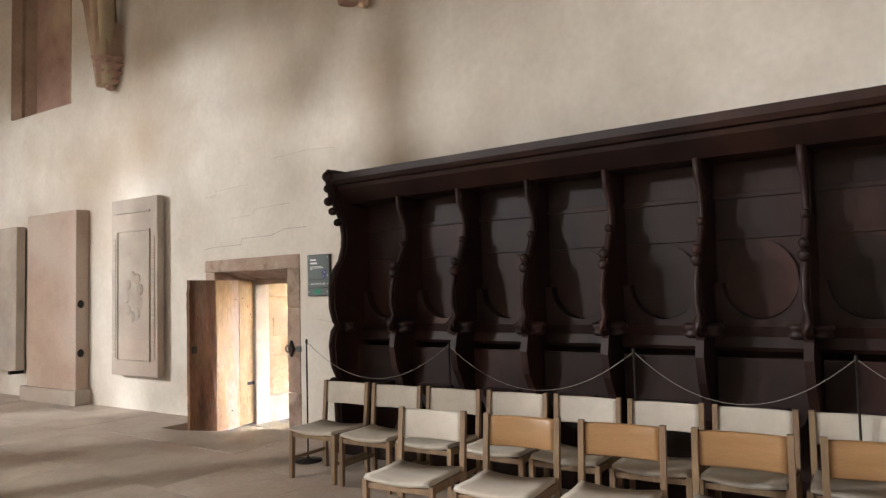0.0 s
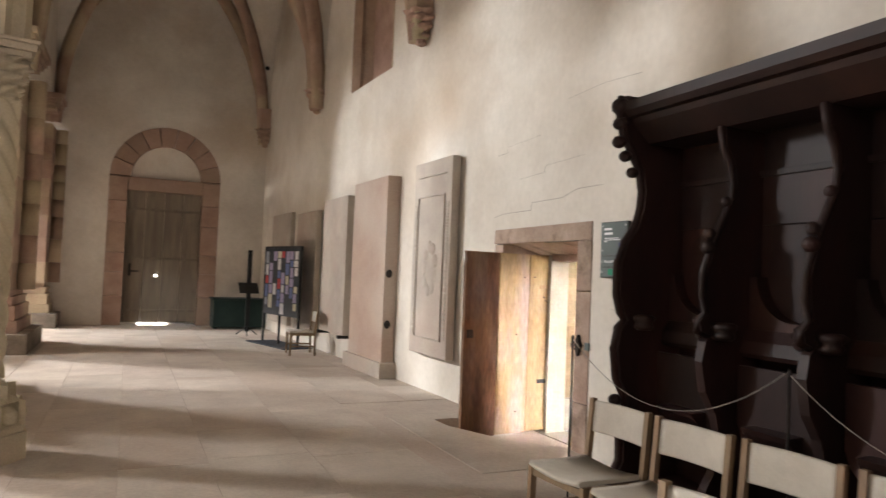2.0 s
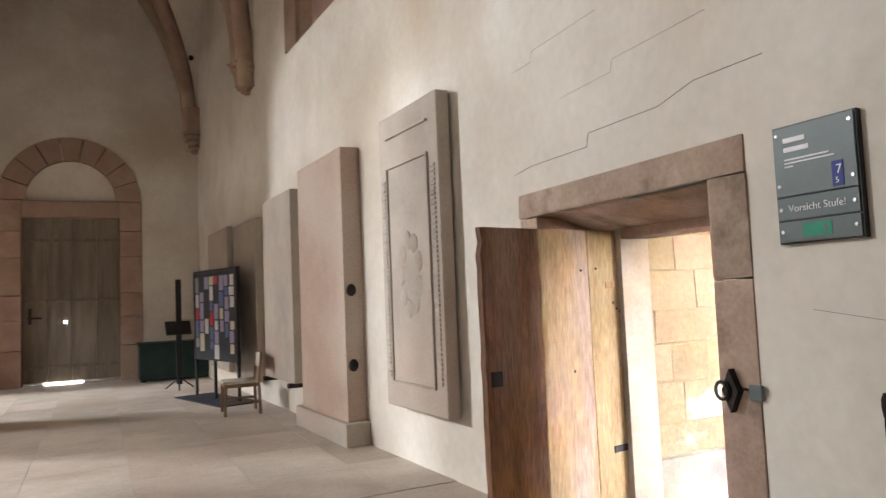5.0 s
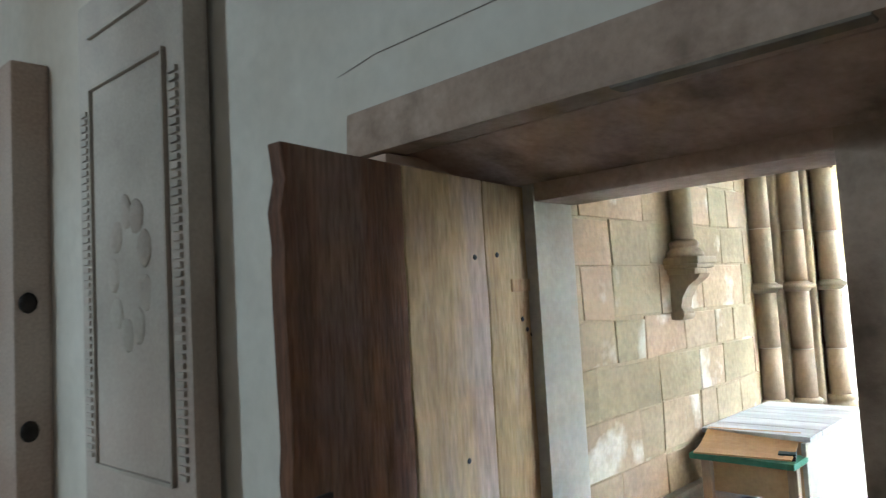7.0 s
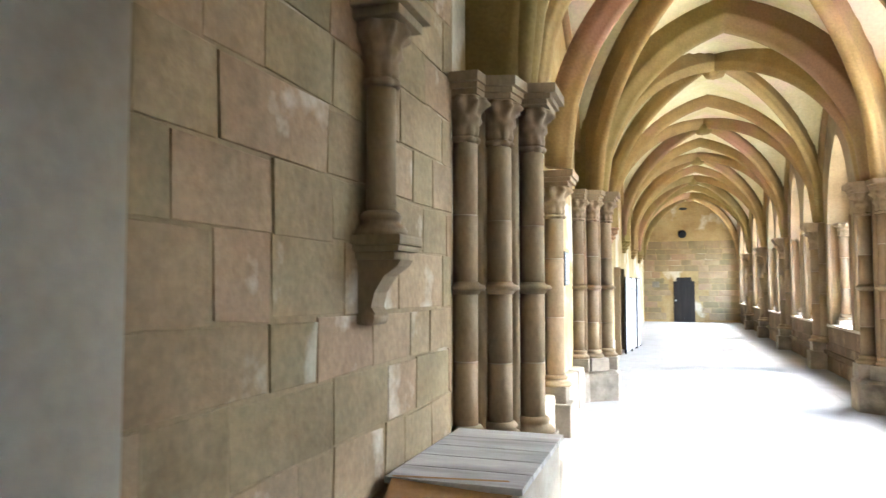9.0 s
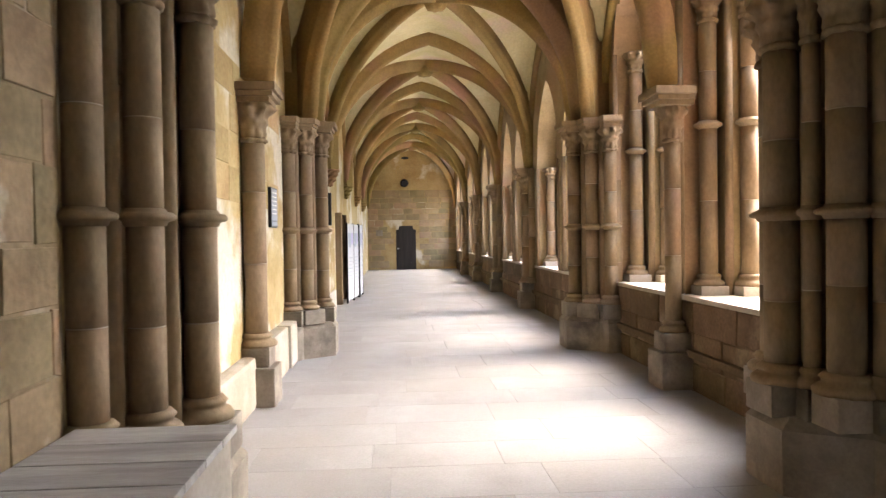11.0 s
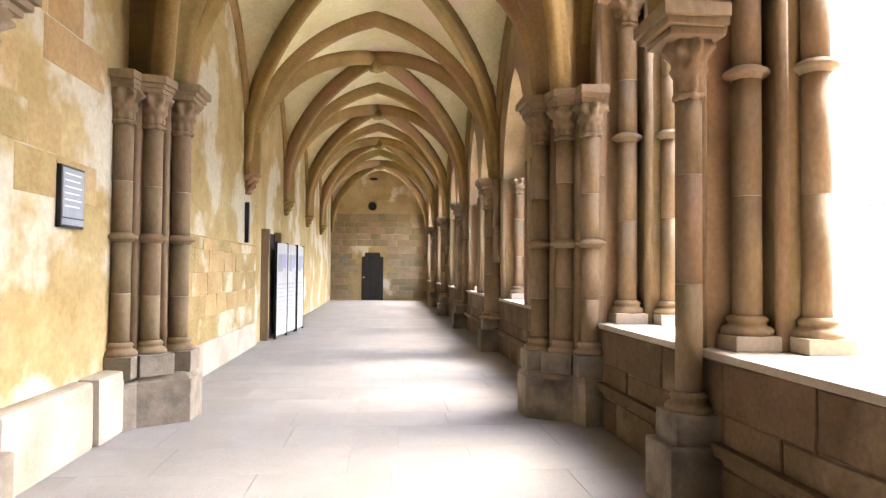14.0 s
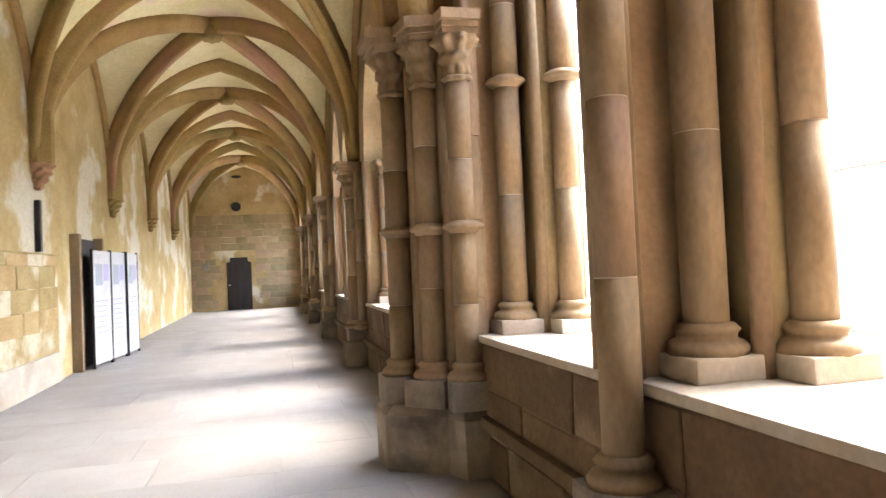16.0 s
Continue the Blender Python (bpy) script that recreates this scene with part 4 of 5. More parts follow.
copy_thing(cloth_chair, pose(-6.4, 13.6, 0, 0, 0, 175))

# ---- notice board, dark box and music stand in the corner ----
board = thing("notice_board", "free-standing dark notice board full of leaflets", "notice board", pose(-0.95, 15.6, 0, 0, 0, 15))
part("panel", box((-0.02, -0.85, 0.62), (0.02, 0.75, 2.05), 0.006), M_BOARD, board)
for a, b in (((-0.03, -0.88, 0.60), (0.03, -0.84, 2.08)), ((-0.03, 0.74, 0.60), (0.03, 0.78, 2.08)), ((-0.03, -0.88, 2.05), (0.03, 0.78, 2.09))):
    part("frame_bar", box(a, b, 0.005), M_SIGNEDGE, board)
for y in (-0.86, 0.0, 0.76):
    part("leg", box((-0.02, y - 0.02, 0.0), (0.02, y + 0.02, 0.62)), M_SIGNEDGE, board)
part("foot_mat", box((-0.35, -0.95, 0.001), (0.3, 0.85, 0.02), 0.005), M_BOARD, board)
M_PAPERS = [surface("paper_%s" % k, c, [min(1, q * 1.15) for q in c], scale=9, rough=0.7, bump=0, dark=0.1) for k, c in
            (("white", (0.62, 0.62, 0.62)), ("cream", (0.58, 0.55, 0.42)), ("blue", (0.12, 0.16, 0.34)), ("violet", (0.34, 0.30, 0.46)), ("red", (0.5, 0.06, 0.06)), ("grey", (0.28, 0.30, 0.34)))]
rnd = random.Random(4)
k = 0
for i, y in enumerate([-0.78 + 0.19 * q for q in range(8)]):
    z = 1.98
    while z > 0.85:
        h = rnd.uniform(0.13, 0.30)
        if rnd.random() < 0.86:
            part("leaflet", box((-0.026 - 0.002 * (k % 2), y + rnd.uniform(-0.01, 0.03), z - h), (-0.022, y + rnd.uniform(0.13, 0.17), z)), M_PAPERS[rnd.choice((0, 0, 1, 2, 3, 3, 4, 5))], board)
        z -= h + 0.02
        k += 1

chest = thing("chest", "low dark green wooden box against the end wall", "box", pose(-1.15, 19.85, 0))
part("body", box((-0.72, -0.4, 0.04), (0.72, 0.4, 0.74), 0.012), M_DARKGREEN, chest)
part("lid", box((-0.75, -0.43, 0.74), (0.75, 0.43, 0.79), 0.012), M_DARKGREEN, chest)
for x in (-0.65, 0.65):
    part("foot", box((x - 0.05, -0.36, 0), (x + 0.05, 0.36, 0.04)), M_DARKGREEN, chest)

stand = thing("music_stand", "tall black stand with a tilted rest on splayed feet", "stand", pose(-1.3, 17.6, 0))
part("pole", box((-0.05, -0.03, 0.1), (0.05, 0.03, 2.02), 0.008), M_SIGNEDGE, stand)
for a in (0.4, 2.5, 4.6):
    part("leg", add_tube(bmesh.new(), [(0, 0, 0.22), (0.28 * math.cos(a), 0.28 * math.sin(a), 0.015)], 0.014, 8), M_SIGNEDGE, stand)
part("rest", box((-0.22, -0.2, 0), (0.22, 0.2, 0.02), 0.004, pose(-0.02, -0.1, 1.12, 35, 0, 0)), M_SIGNEDGE, stand)
for x, y, z in ((-5.25, FW, 7.9), (-0.72, FW - 0.4, 7.1)):
    hole = thing("putlog_hole", "small dark round hole in the plaster", "hole", pose(x, y, z))
    part("rim", lathe([(0.06, 0), (0.06, 0.02)], seg=12, at=(0, 0, 0)), M_SIGNEDGE, hole).matrix_basis = pose(0, 0, 0, 90, 0, 0)

# ---- cloister walk: floor, walls, vault ----
F = -0.325
YL, YR, XE = 8.275, 3.72, 37.36
XB = [0.755, 5.5, 11.38, 16.95, 21.8, 26.65, 31.5, 37.36]
cl_floor = setting("floor_cloister", box((0.755, 3.3, F - 0.3), (XE + 0.3, 8.9, F - 0.015)), M_CLJOINT, "pale worn stone floor slabs with thin joints")
setting("floor_cloister_2", box((0.755, -12, F - 0.3), (6.1, 3.3, F)), M_CLFLOOR)
wall_left = setting("wall_north", box((0.757, YL, F - 0.3), (XE + 0.5, 9.0, 6.6)), M_OLDWALL, "ochre cloister wall with flaking pale plaster")
wall_end = setting("wall_end", box((XE, 2.8, F - 0.3), (XE + 0.6, YL, 6.6)), M_OLDSTONE, "ochre ashlar end wall with doorway")
part("base_course", rough_up(box((0.76, YL - 0.07, F), (4.5, YL + 0.02, F + 0.42), 0.03), 0.01, 3), M_GREYBASE, wall_left)
part("base_course", rough_up(box((8.75, YL - 0.16, F), (10.15, YL + 0.02, F + 0.55), 0.05), 0.012, 3), M_PALEBASE, wall_left)
part("base_course", rough_up(box((10.2, YL - 0.18, F), (10.75, YL + 0.02, F + 0.56), 0.05), 0.012, 3), M_PALEBASE, wall_left)
part("base_course", rough_up(box((5.9, YL - 0.14, F), (8.3, YL + 0.02, F + 0.5), 0.05), 0.012, 3), M_PALEBASE, wall_left)
part("base_course", rough_up(box((11.9, YL - 0.08, F), (17.8, YL + 0.02, F + 0.45), 0.03), 0.012, 3), M_PALEBASE, wall_left)
part("thick_wall", rough_up(box((11.9, YL - 0.05, F + 0.45), (17.75, YL + 0.02, 1.58), 0.01), 0.006, 3), M_OLDSTONE, wall_left)

H5 = 2.95
fy_cl = pointed(2.35, H5)
bm = bmesh.new()
for x0, x1 in zip(XB, XB[1:]):
    groin(bm, x0, x1, 3.64, 8.34, 2.9, pointed((x1 - x0) / 2, H5), fy_cl, 24)
setting("ceiling_cloister", bm, M_WEB, "cream plastered cloister rib vault with blotches")
# unseen cover, added to stop sky light leaking past the vault edges
setting("sky_cover_cloister", add_box(box((6.1, 2.6, 6.5), (XE + 0.6, 9.2, 6.8)), (0.3, -12.4, 6.5), (6.1, 9.2, 6.8)), M_WEB)
setting("ceiling_cloister_2", box((0.76, -12, 5.4), (6.1, 3.3, 5.6)), M_WEB)
RIBC = [(-0.105, -0.1), (-0.105, 0.08), (-0.08, 0.11), (-0.075, 0.17), (-0.035, 0.235), (0.035, 0.235), (0.075, 0.17), (0.08, 0.11), (0.105, 0.08), (0.105, -0.1)]
RIBA = [(-0.22, -0.55), (-0.22, -0.02), (-0.25, 0.0), (-0.25, 0.05), (-0.20, 0.08), (-0.165, 0.13), (-0.115, 0.15), (-0.10, 0.19), (-0.05, 0.23), (0.05, 0.23),
        (0.10, 0.19), (0.115, 0.15), (0.165, 0.13), (0.20, 0.08), (0.25, 0.05), (0.25, 0.0), (0.22, -0.02), (0.22, -0.55)]
RIBD = [(-0.09, -0.42), (-0.09, 0.02), (-0.105, 0.04), (-0.105, 0.09), (-0.07, 0.11), (-0.075, 0.16), (-0.035, 0.225), (0.035, 0.225), (0.075, 0.16), (0.07, 0.11), (0.105, 0.09), (0.105, 0.04), (0.09, 0.02), (0.09, -0.42)]
# broad moulded arches that stand on the clustered piers
f_main = pointed(2.03, 2.68)
for xl, xr in ((5.25, 5.75), (11.38, 11.4)):
    path = [(xr + (xl - xr) * i / 48, 3.96 + 4.06 * i / 48, 2.93 + f_main(2 * i / 48 - 1)) for i in range(49)]
    setting("transverse_arch", add_sweep(bmesh.new(), path, RIBA, (1, (xr - xl) / 4.06, 0)), M_RIB)
for x in XB[3:-1]:
    path = [(x, 3.64 + 4.7 * i / 48, 2.88 + fy_cl(2 * i / 48 - 1)) for i in range(49)]
    setting("transverse_rib", add_sweep(bmesh.new(), path, RIBC, (1, 0, 0)), M_RIB)
for k, (x0, x1) in enumerate(zip(XB, XB[1:])):
    for sgn in (1, -1):
        on_a, on_b = k in (1, 2), k in (0, 1)
        xa, ya = (x0 + 0.22, 5.99 - sgn * 2.0) if on_a else (x0, 5.99 - sgn * 2.35)
        xb, yb = (x1 - 0.22, 5.99 + sgn * 2.0) if on_b else (x1, 5.99 + sgn * 2.35)
        path = [(xa + (xb - xa) * i / 48, ya + (yb - ya) * i / 48, 2.88 + fy_cl(2 * i / 48 - 1)) for i in range(49)]
        setting("diagonal_rib", add_sweep(bmesh.new(), path, RIBD if k < 3 else RIBC, (-(yb - ya), xb - xa, 0)), M_RIB)
    fw = pointed((x1 - x0) / 2, H5)
    for y in (YL - 0.03, YR + 0.02):
        setting("wall_rib", add_sweep(bmesh.new(), [(x0 + (x1 - x0) * i / 40, y, 2.86 + fw(2 * i / 40 - 1)) for i in range(41)], [(-0.07, -0.05), (-0.07, 0.1), (0.07, 0.1), (0.07, -0.05)], (0, 1, 0)), M_RIB)
for x, sgn in ((3.2, 1), (8.5, 1), (8.8, -1)):
    xc = 3.13 if x < 4 else 8.4
    y0 = 8.2 if sgn > 0 else 3.8
    path = [(x + (xc - x) * i / 24, y0 + (5.99 - y0) * i / 24, 2.9 + fy_cl(1 - i / 24)) for i in range(25)]
    d = Vector((xc - x, 5.99 - y0, 0))
    setting("diagonal_rib", add_sweep(bmesh.new(), path, RIBC, (-d.y, d.x, 0)), M_RIB)
for x0, x1 in zip(XB, XB[1:]):
    b = thing("vault_boss", "small carved foliage boss where the ribs cross", "boss", pose((x0 + x1) / 2, 5.99, 5.58), "vault bosses")
    bm = lathe([(0.06, -0.13), (0.16, -0.11), (0.20, -0.04), (0.18, 0.06), (0.12, 0.2)], seg=28, lobes=7, depth=0.18)
    part("carved_boss", rough_up(bm, 0.012, 12), M_RIB, b)

# ---- piers, shafts and corbels ----
def leaf_capital(bm, at, r, z0, z1, square=0.0):
    prof = [(r, z0), (r * 1.22, z0 + 0.015), (r * 1.22, z0 + 0.035), (r, z0 + 0.05)]
    n = 14
    prof += [(r * (1.08 + 0.62 * (k / n) ** 1.7 + 0.05 * math.sin(k * 1.3)), z0 + 0.055 + (z1 - z0 - 0.055) * k / n) for k in range(n + 1)]
    dense = []
    for (ra, za), (rb, zb) in zip(prof, prof[1:]):
        dense += [(ra, za), ((ra + rb) / 2, (za + zb) / 2)]
    n0 = len(bm.verts)
    add_lathe(bm, dense + [prof[-1]], at, 48, lobes=8, depth=0.10)
    bm.verts.ensure_lookup_table()
    for v in bm.verts[n0:]:
        dx, dy = v.co.x - at[0], v.co.y - at[1]
        t, q = math.atan2(dy, dx), (v.co.z - at[2] - z0) / (z1 - z0)
        k = 1.0
        for zc, turn, amt in ((0.84, 0.0, 0.30), (0.5, math.pi / 8, 0.24)):
            k += amt * max(0.0, math.cos(8 * (t + turn))) ** 1.5 * math.exp(-((q - zc) / 0.10) ** 2)
        v.co.x, v.co.y = at[0] + dx * k, at[1] + dy * k
    return bm


def drums(parent, name, x, y, r, za, zb, mat, n):
    """A shaft in n stones with thin recessed pale joints."""
    cut = [za + (zb - za) * (i / n + (0.07 * math.sin(7 * x + 5 * y + i) if 0 < i < n else 0)) for i in range(n + 1)]
    for i in range(n):
        part(name, lathe([(r, cut[i]), (r, cut[i + 1] - (0.006 if i < n - 1 else 0))], (x, y, 0), 18), mat, parent)
    for c in cut[1:-1]:
        part("mortar_joint", lathe([(r * 0.985, c - 0.008), (r * 0.985, c + 0.002)], (x, y, 0), 18), M_PALEBASE, parent)


def turned_shaft(parent, x, y, r, z0, z1, ring=None, mat=None, name="shaft"):
    """Attic base, shaft in two stones, optional shaft ring."""
    mat = mat or M_SHAFT
    part("base", lathe([(r * 1.75, z0), (r * 1.8, z0 + 0.03), (r * 1.6, z0 + 0.055), (r * 1.3, z0 + 0.065), (r * 1.3, z0 + 0.085), (r * 1.45, z0 + 0.1), (r * 1.2, z0 + 0.125), (r, z0 + 0.13)], (x, y, 0), 18), mat, parent)
    if ring:
        drums(parent, name, x, y, r, z0 + 0.13, ring - 0.03, mat, 2)
        part("shaft_ring", lathe([(r, ring - 0.045), (r * 1.12, ring - 0.04), (r * 1.2, ring - 0.022), (r * 1.5, ring - 0.016), (r * 1.62, ring - 0.004), (r * 1.62, ring + 0.008), (r * 1.45, ring + 0.022),
                                  (r * 1.15, ring + 0.028), (r * 1.1, ring + 0.04), (r, ring + 0.045)], (x, y, 0), 20), mat, parent)
        drums(parent, name, x, y, r, ring + 0.04, z1, mat, 2)
    else:
        drums(parent, name, x, y, r, z0 + 0.13, z1, mat, 3 if z1 - z0 > 1.2 else 1)



PL = [(-0.66, 0.06), (-0.66, -0.17), (-0.49, -0.24), (-0.22, -0.64), (0.22, -0.64), (0.49, -0.24), (0.66, -0.17), (0.66, 0.06)]
S5 = [(-0.50, -0.07), (-0.29, -0.27), (0.0, -0.455), (0.29, -0.27), (0.50, -0.07)]
def scaled(pts, k, dy=0.0):
    return [(x * k, min(0.06, y * k + dy)) for x, y in pts]


S9 = [(-0.65, -0.07), (-0.52, -0.2), (-0.385, -0.33), (-0.2, -0.43), (0.0, -0.51), (0.2, -0.43), (0.385, -0.33), (0.52, -0.2), (0.65, -0.07)]


def cluster_pier(m, label, shafts=None, r=0.092):
    p = thing("cluster_pier", label, "pier", m, "clustered piers of the cloister")
    part("plinth", rough_up(prism(PL, F, 0.08), 0.012, 4), M_GREYBASE, p, "weathered grey plinth")
    bm = bmesh.new()
    lo, hi = [bm.verts.new((x, y, 0.08)) for x, y in PL], [bm.verts.new((x, y, 0.15)) for x, y in scaled(PL, 0.9)]
    for i in range(len(PL)):
        bm.faces.new((lo[i], lo[(i + 1) % 8], hi[(i + 1) % 8], hi[i]))
    bm.faces.new(hi)
    part("chamfer_course", bm, M_GREYBASE, p)
    for i, (x, y) in enumerate(shafts or S5):
        ang = 0 if shafts else (0, 45, 0, -45, 0)[i]
        h = (r * 1.5 if i % 2 == 0 else r * 0.8) if shafts else 0.17
        part("base_block", box((-h, -h, 0.14), (h, h, 0.34), 0.012, pose(x, y, 0, 0, 0, ang)), M_GREYBASE, p)
        turned_shaft(p, x, y, r if not shafts or i % 2 == 0 else r * 0.5, 0.335, 2.46, 1.42)
        part("capital", rough_up(leaf_capital(bmesh.new(), (x, y, 0), r if not shafts or i % 2 == 0 else r * 0.5, 2.45, 2.78), 0.006, 15), M_SHAFT, p)
    if not shafts:
        for (xa, ya), (xb, yb) in zip(S5, S5[1:]):
            part("slim_roll", lathe([(0.045, 0.3), (0.045, 2.78)], ((xa + xb) / 2, (ya + yb) / 2 + 0.02, 0), 12), M_SHAFT, p)
    core = [(-0.56, 0.06), (-0.56, 0.0), (-0.40, -0.15), (-0.15, -0.36), (0.15, -0.36), (0.40, -0.15), (0.56, 0.0), (0.56, 0.06)]
    zz = 0.3
    for h in (0.62, 0.55, 0.6, 0.71):
        part("core_stone", prism(core, zz, zz + h - 0.006), M_SHAFT, p)
        zz += h
    ab = [(-0.70, 0.06), (-0.70, -0.22), (-0.55, -0.24), (-0.49, -0.44), (-0.26, -0.48), (-0.22, -0.68), (0.22, -0.68), (0.26, -0.48), (0.49, -0.44), (0.55, -0.24), (0.70, -0.22), (0.70, 0.06)]
    bm = bmesh.new()
    for k, a, b in ((0.90, 2.78, 2.82), (0.94, 2.82, 2.86), (1.0, 2.86, 2.93)):
        add_prism(bm, scaled(ab, k), a, b)
    part("abacus", bm, M_SHAFT, p)
    return p


pA = cluster_pier(pose(5.25, YL, 0), "sandstone pier of clustered shafts with leaf capitals")
copy_thing(pA, pose(11.38, YL, 0))
copy_thing(pA, pose(11.4, YR, 0, 0, 0, 180))
cluster_pier(pose(5.75, YR + 0.05, 0, 0, 0, 180), "corner pier of slim clustered sandstone shafts", S9, 0.108)


def wall_shaft(m, label, r=0.125, drop=0.0):
    p = thing("wall_shaft", label, "column", m, "engaged wall shafts of the cloister")
    part("pedestal", rough_up(add_box(box((-0.21, -0.32, F), (0.21, 0.05, 0.06), 0.02), (-0.17, -0.27, 0.06), (0.17, 0.05, 0.26), 0.03), 0.008, 5), M_GREYBASE, p)
    turned_shaft(p, 0, -0.11, r, 0.255, 2.42 - drop)
    part("capital", rough_up(leaf_capital(bmesh.new(), (0, -0.11, 0), r, 2.40 - drop, 2.79 - drop), 0.006, 15), M_SHAFT, p)
    bm = bmesh.new()
    for o, a, b in ((0.20, 2.78, 2.83), (0.24, 2.83, 2.88), (0.27, 2.88, 2.96)):
        add_box(bm, (-o, -0.11 - o, a - drop), (o, 0.05, b - drop), 0.008)
    part("abacus", bm, M_SHAFT, p)
    return p


w1 = wall_shaft(pose(8.4, YL, 0), "slender sandstone wall shaft on a stone pedestal", 0.115, 0.15)
w2 = wall_shaft(pose(8.63, YR, 0, 0, 0, 180), "slender sandstone shaft between two open windows", 0.085, 0.14)
for x in XB[3:-1]:
    p = copy_thing(w1, pose(x, YR, 0, 0, 0, 180))
    for o in (-0.24, 0.24):
        turned_shaft(p, o, -0.03, 0.085, 0.255, 2.80)

cs = thing("corbelled_shaft", "short sandstone shaft on a scrolled corbel", "corbel", pose(3.18, YL, 0))
scroll = [(0.02, 1.25), (-0.06, 1.24), (-0.10, 1.26), (-0.105, 1.30), (-0.085, 1.33), (-0.10, 1.40), (-0.15, 1.48), (-0.22, 1.53), (-0.24, 1.56), (0.02, 1.56)]
part("corbel_scroll", prism(scroll, -0.08, 0.08, "x"), M_SHAFT, cs)
part("scroll_roll", add_tube(bmesh.new(), [(-0.09, -0.07, 1.275), (0.0, -0.07, 1.275), (0.09, -0.07, 1.275)], 0.035, 12), M_SHAFT, cs)
bm = bmesh.new()
for o, a, b in ((0.105, 1.56, 1.60), (0.14, 1.60, 1.63), (0.155, 1.63, 1.68)):
    add_box(bm, (-o, -0.11 - o, a), (o, 0.02, b), 0.012)
part("corbel_table", bm, M_SHAFT, cs)
turned_shaft(cs, 0, -0.10, 0.075, 1.675, 2.44)
part("capital", rough_up(leaf_capital(bmesh.new(), (0, -0.10, 0), 0.078, 2.42, 2.74), 0.006, 15), M_SHAFT, cs)
part("abacus", add_box(box((-0.16, -0.26, 2.74), (0.16, 0.02, 2.79), 0.01), (-0.19, -0.30, 2.79), (0.19, 0.02, 2.86), 0.01), M_SHAFT, cs)

for i, x in enumerate(XB[3:-1]):
    c = thing("corbel", "carved foliage corbel carrying the vault ribs", "corbel", pose(x, YL - 0.05, 2.46), "vault corbels of the cloister")
    bm = lathe([(0.03 + 0.18 * (k / 20) ** 0.8 + 0.02 * math.sin(k * 1.1), 0.38 * k / 20) for k in range(21)], seg=36, twist=7.0, lobes=7, depth=0.2)
    part("carved_block", rough_up(bm, 0.012, 12), M_RIB, c)
    part("springer", prism([(-0.2, 0.05), (-0.2, -0.05), (-0.08, -0.2), (0.08, -0.2), (0.2, -0.05), (0.2, 0.05)], 0.38, 1.1), M_RIB, c)

# ---- window side ----
SILL = 0.65
def opening_wall(bm, x0, x1, y0, y1, gaps, spring, rise, top=6.5):
    """Wall with pointed openings from the sill up."""
    def head(x):
        for a, b in gaps:
            if a < x < b:
                return spring + pointed((b - a) / 2, rise)((2 * x - a - b) / (b - a))
        return None
    cuts = sorted({x0, x1, *[a + (b - a) * i / 20 for a, b in gaps for i in range(21)]})
    for a, b in zip(cuts, cuts[1:]):
        if head((a + b) / 2) is None:
            add_box(bm, (a, y0, SILL), (b, y1, top))
        else:
            za, zb = head(a + 1e-6) or spring, head(b - 1e-6) or spring
            add_prism(bm, [(a, za), (b, zb), (b, top), (a, top)], y0, y1, "y")
    bmesh.ops.remove_doubles(bm, verts=bm.verts[:], dist=1e-5)
    return bm


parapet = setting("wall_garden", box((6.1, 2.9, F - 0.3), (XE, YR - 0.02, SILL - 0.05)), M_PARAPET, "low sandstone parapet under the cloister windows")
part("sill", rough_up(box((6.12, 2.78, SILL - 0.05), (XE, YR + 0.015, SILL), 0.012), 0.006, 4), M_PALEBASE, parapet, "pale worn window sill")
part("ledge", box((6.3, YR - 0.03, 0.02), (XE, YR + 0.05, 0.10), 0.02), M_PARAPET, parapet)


def jamb_shaft(parent, x, y, r, top, ring):
    part("base_block", rough_up(box((x - r * 1.75, y - r * 1.75, SILL), (x + r * 1.75, y + r * 1.75, SILL + 0.1), 0.01), 0.006, 9), M_PALEBASE, parent)
    turned_shaft(parent, x, y, r, SILL + 0.095, top - 0.26, ring)
    part("capital", leaf_capital(bmesh.new(), (x, y, 0), r, top - 0.28, top), M_SHAFT, parent)


def window_bay(x0, x1, inner, spring, rise, ring):
    w = tagged(thing("window", "tall open pointed cloister windows with shafted jambs", "window"), kind="structure")
    w.name = "window_1"
    outer = [(a + 0.25, b - 0.25) for a, b in inner]
    part("inner_arch", opening_wall(bmesh.new(), x0, x1, 3.3, YR - 0.01, inner, spring, rise), M_OCHRE, w)
    part("outer_arch", opening_wall(bmesh.new(), x0, x1, 2.95, 3.3, outer, spring, rise - 0.3), M_OCHRE, w)
    for a, b in inner:
        for x, s in ((a, 1), (b, -1)):
            jamb_shaft(w, x + s * 0.10, 3.44, 0.092, spring, ring)
            jamb_shaft(w, x + s * 0.30, 3.09, 0.088, spring, ring)
            part("jamb_roll", lathe([(0.045, SILL), (0.045, spring)], (x + s * 0.225, 3.275, 0), 10), M_SHAFT, w)
            part("hood_roll", lathe([(0.04, SILL), (0.04, spring)], (x - s * 0.01, 3.70, 0), 10), M_SHAFT, w)
    return w


window_bay(6.2, 11.3, [(6.6, 8.72), (9.05, 10.95)], 3.8, 1.35, 2.45)
for x0, x1 in zip(XB[2:], XB[3:]):
    xm = (x0 + x1) / 2
    window_bay(x0, x1, [(x0 + 0.62, xm - 0.18), (xm + 0.18, x1 - 0.62)], 2.75, 1.7, None)
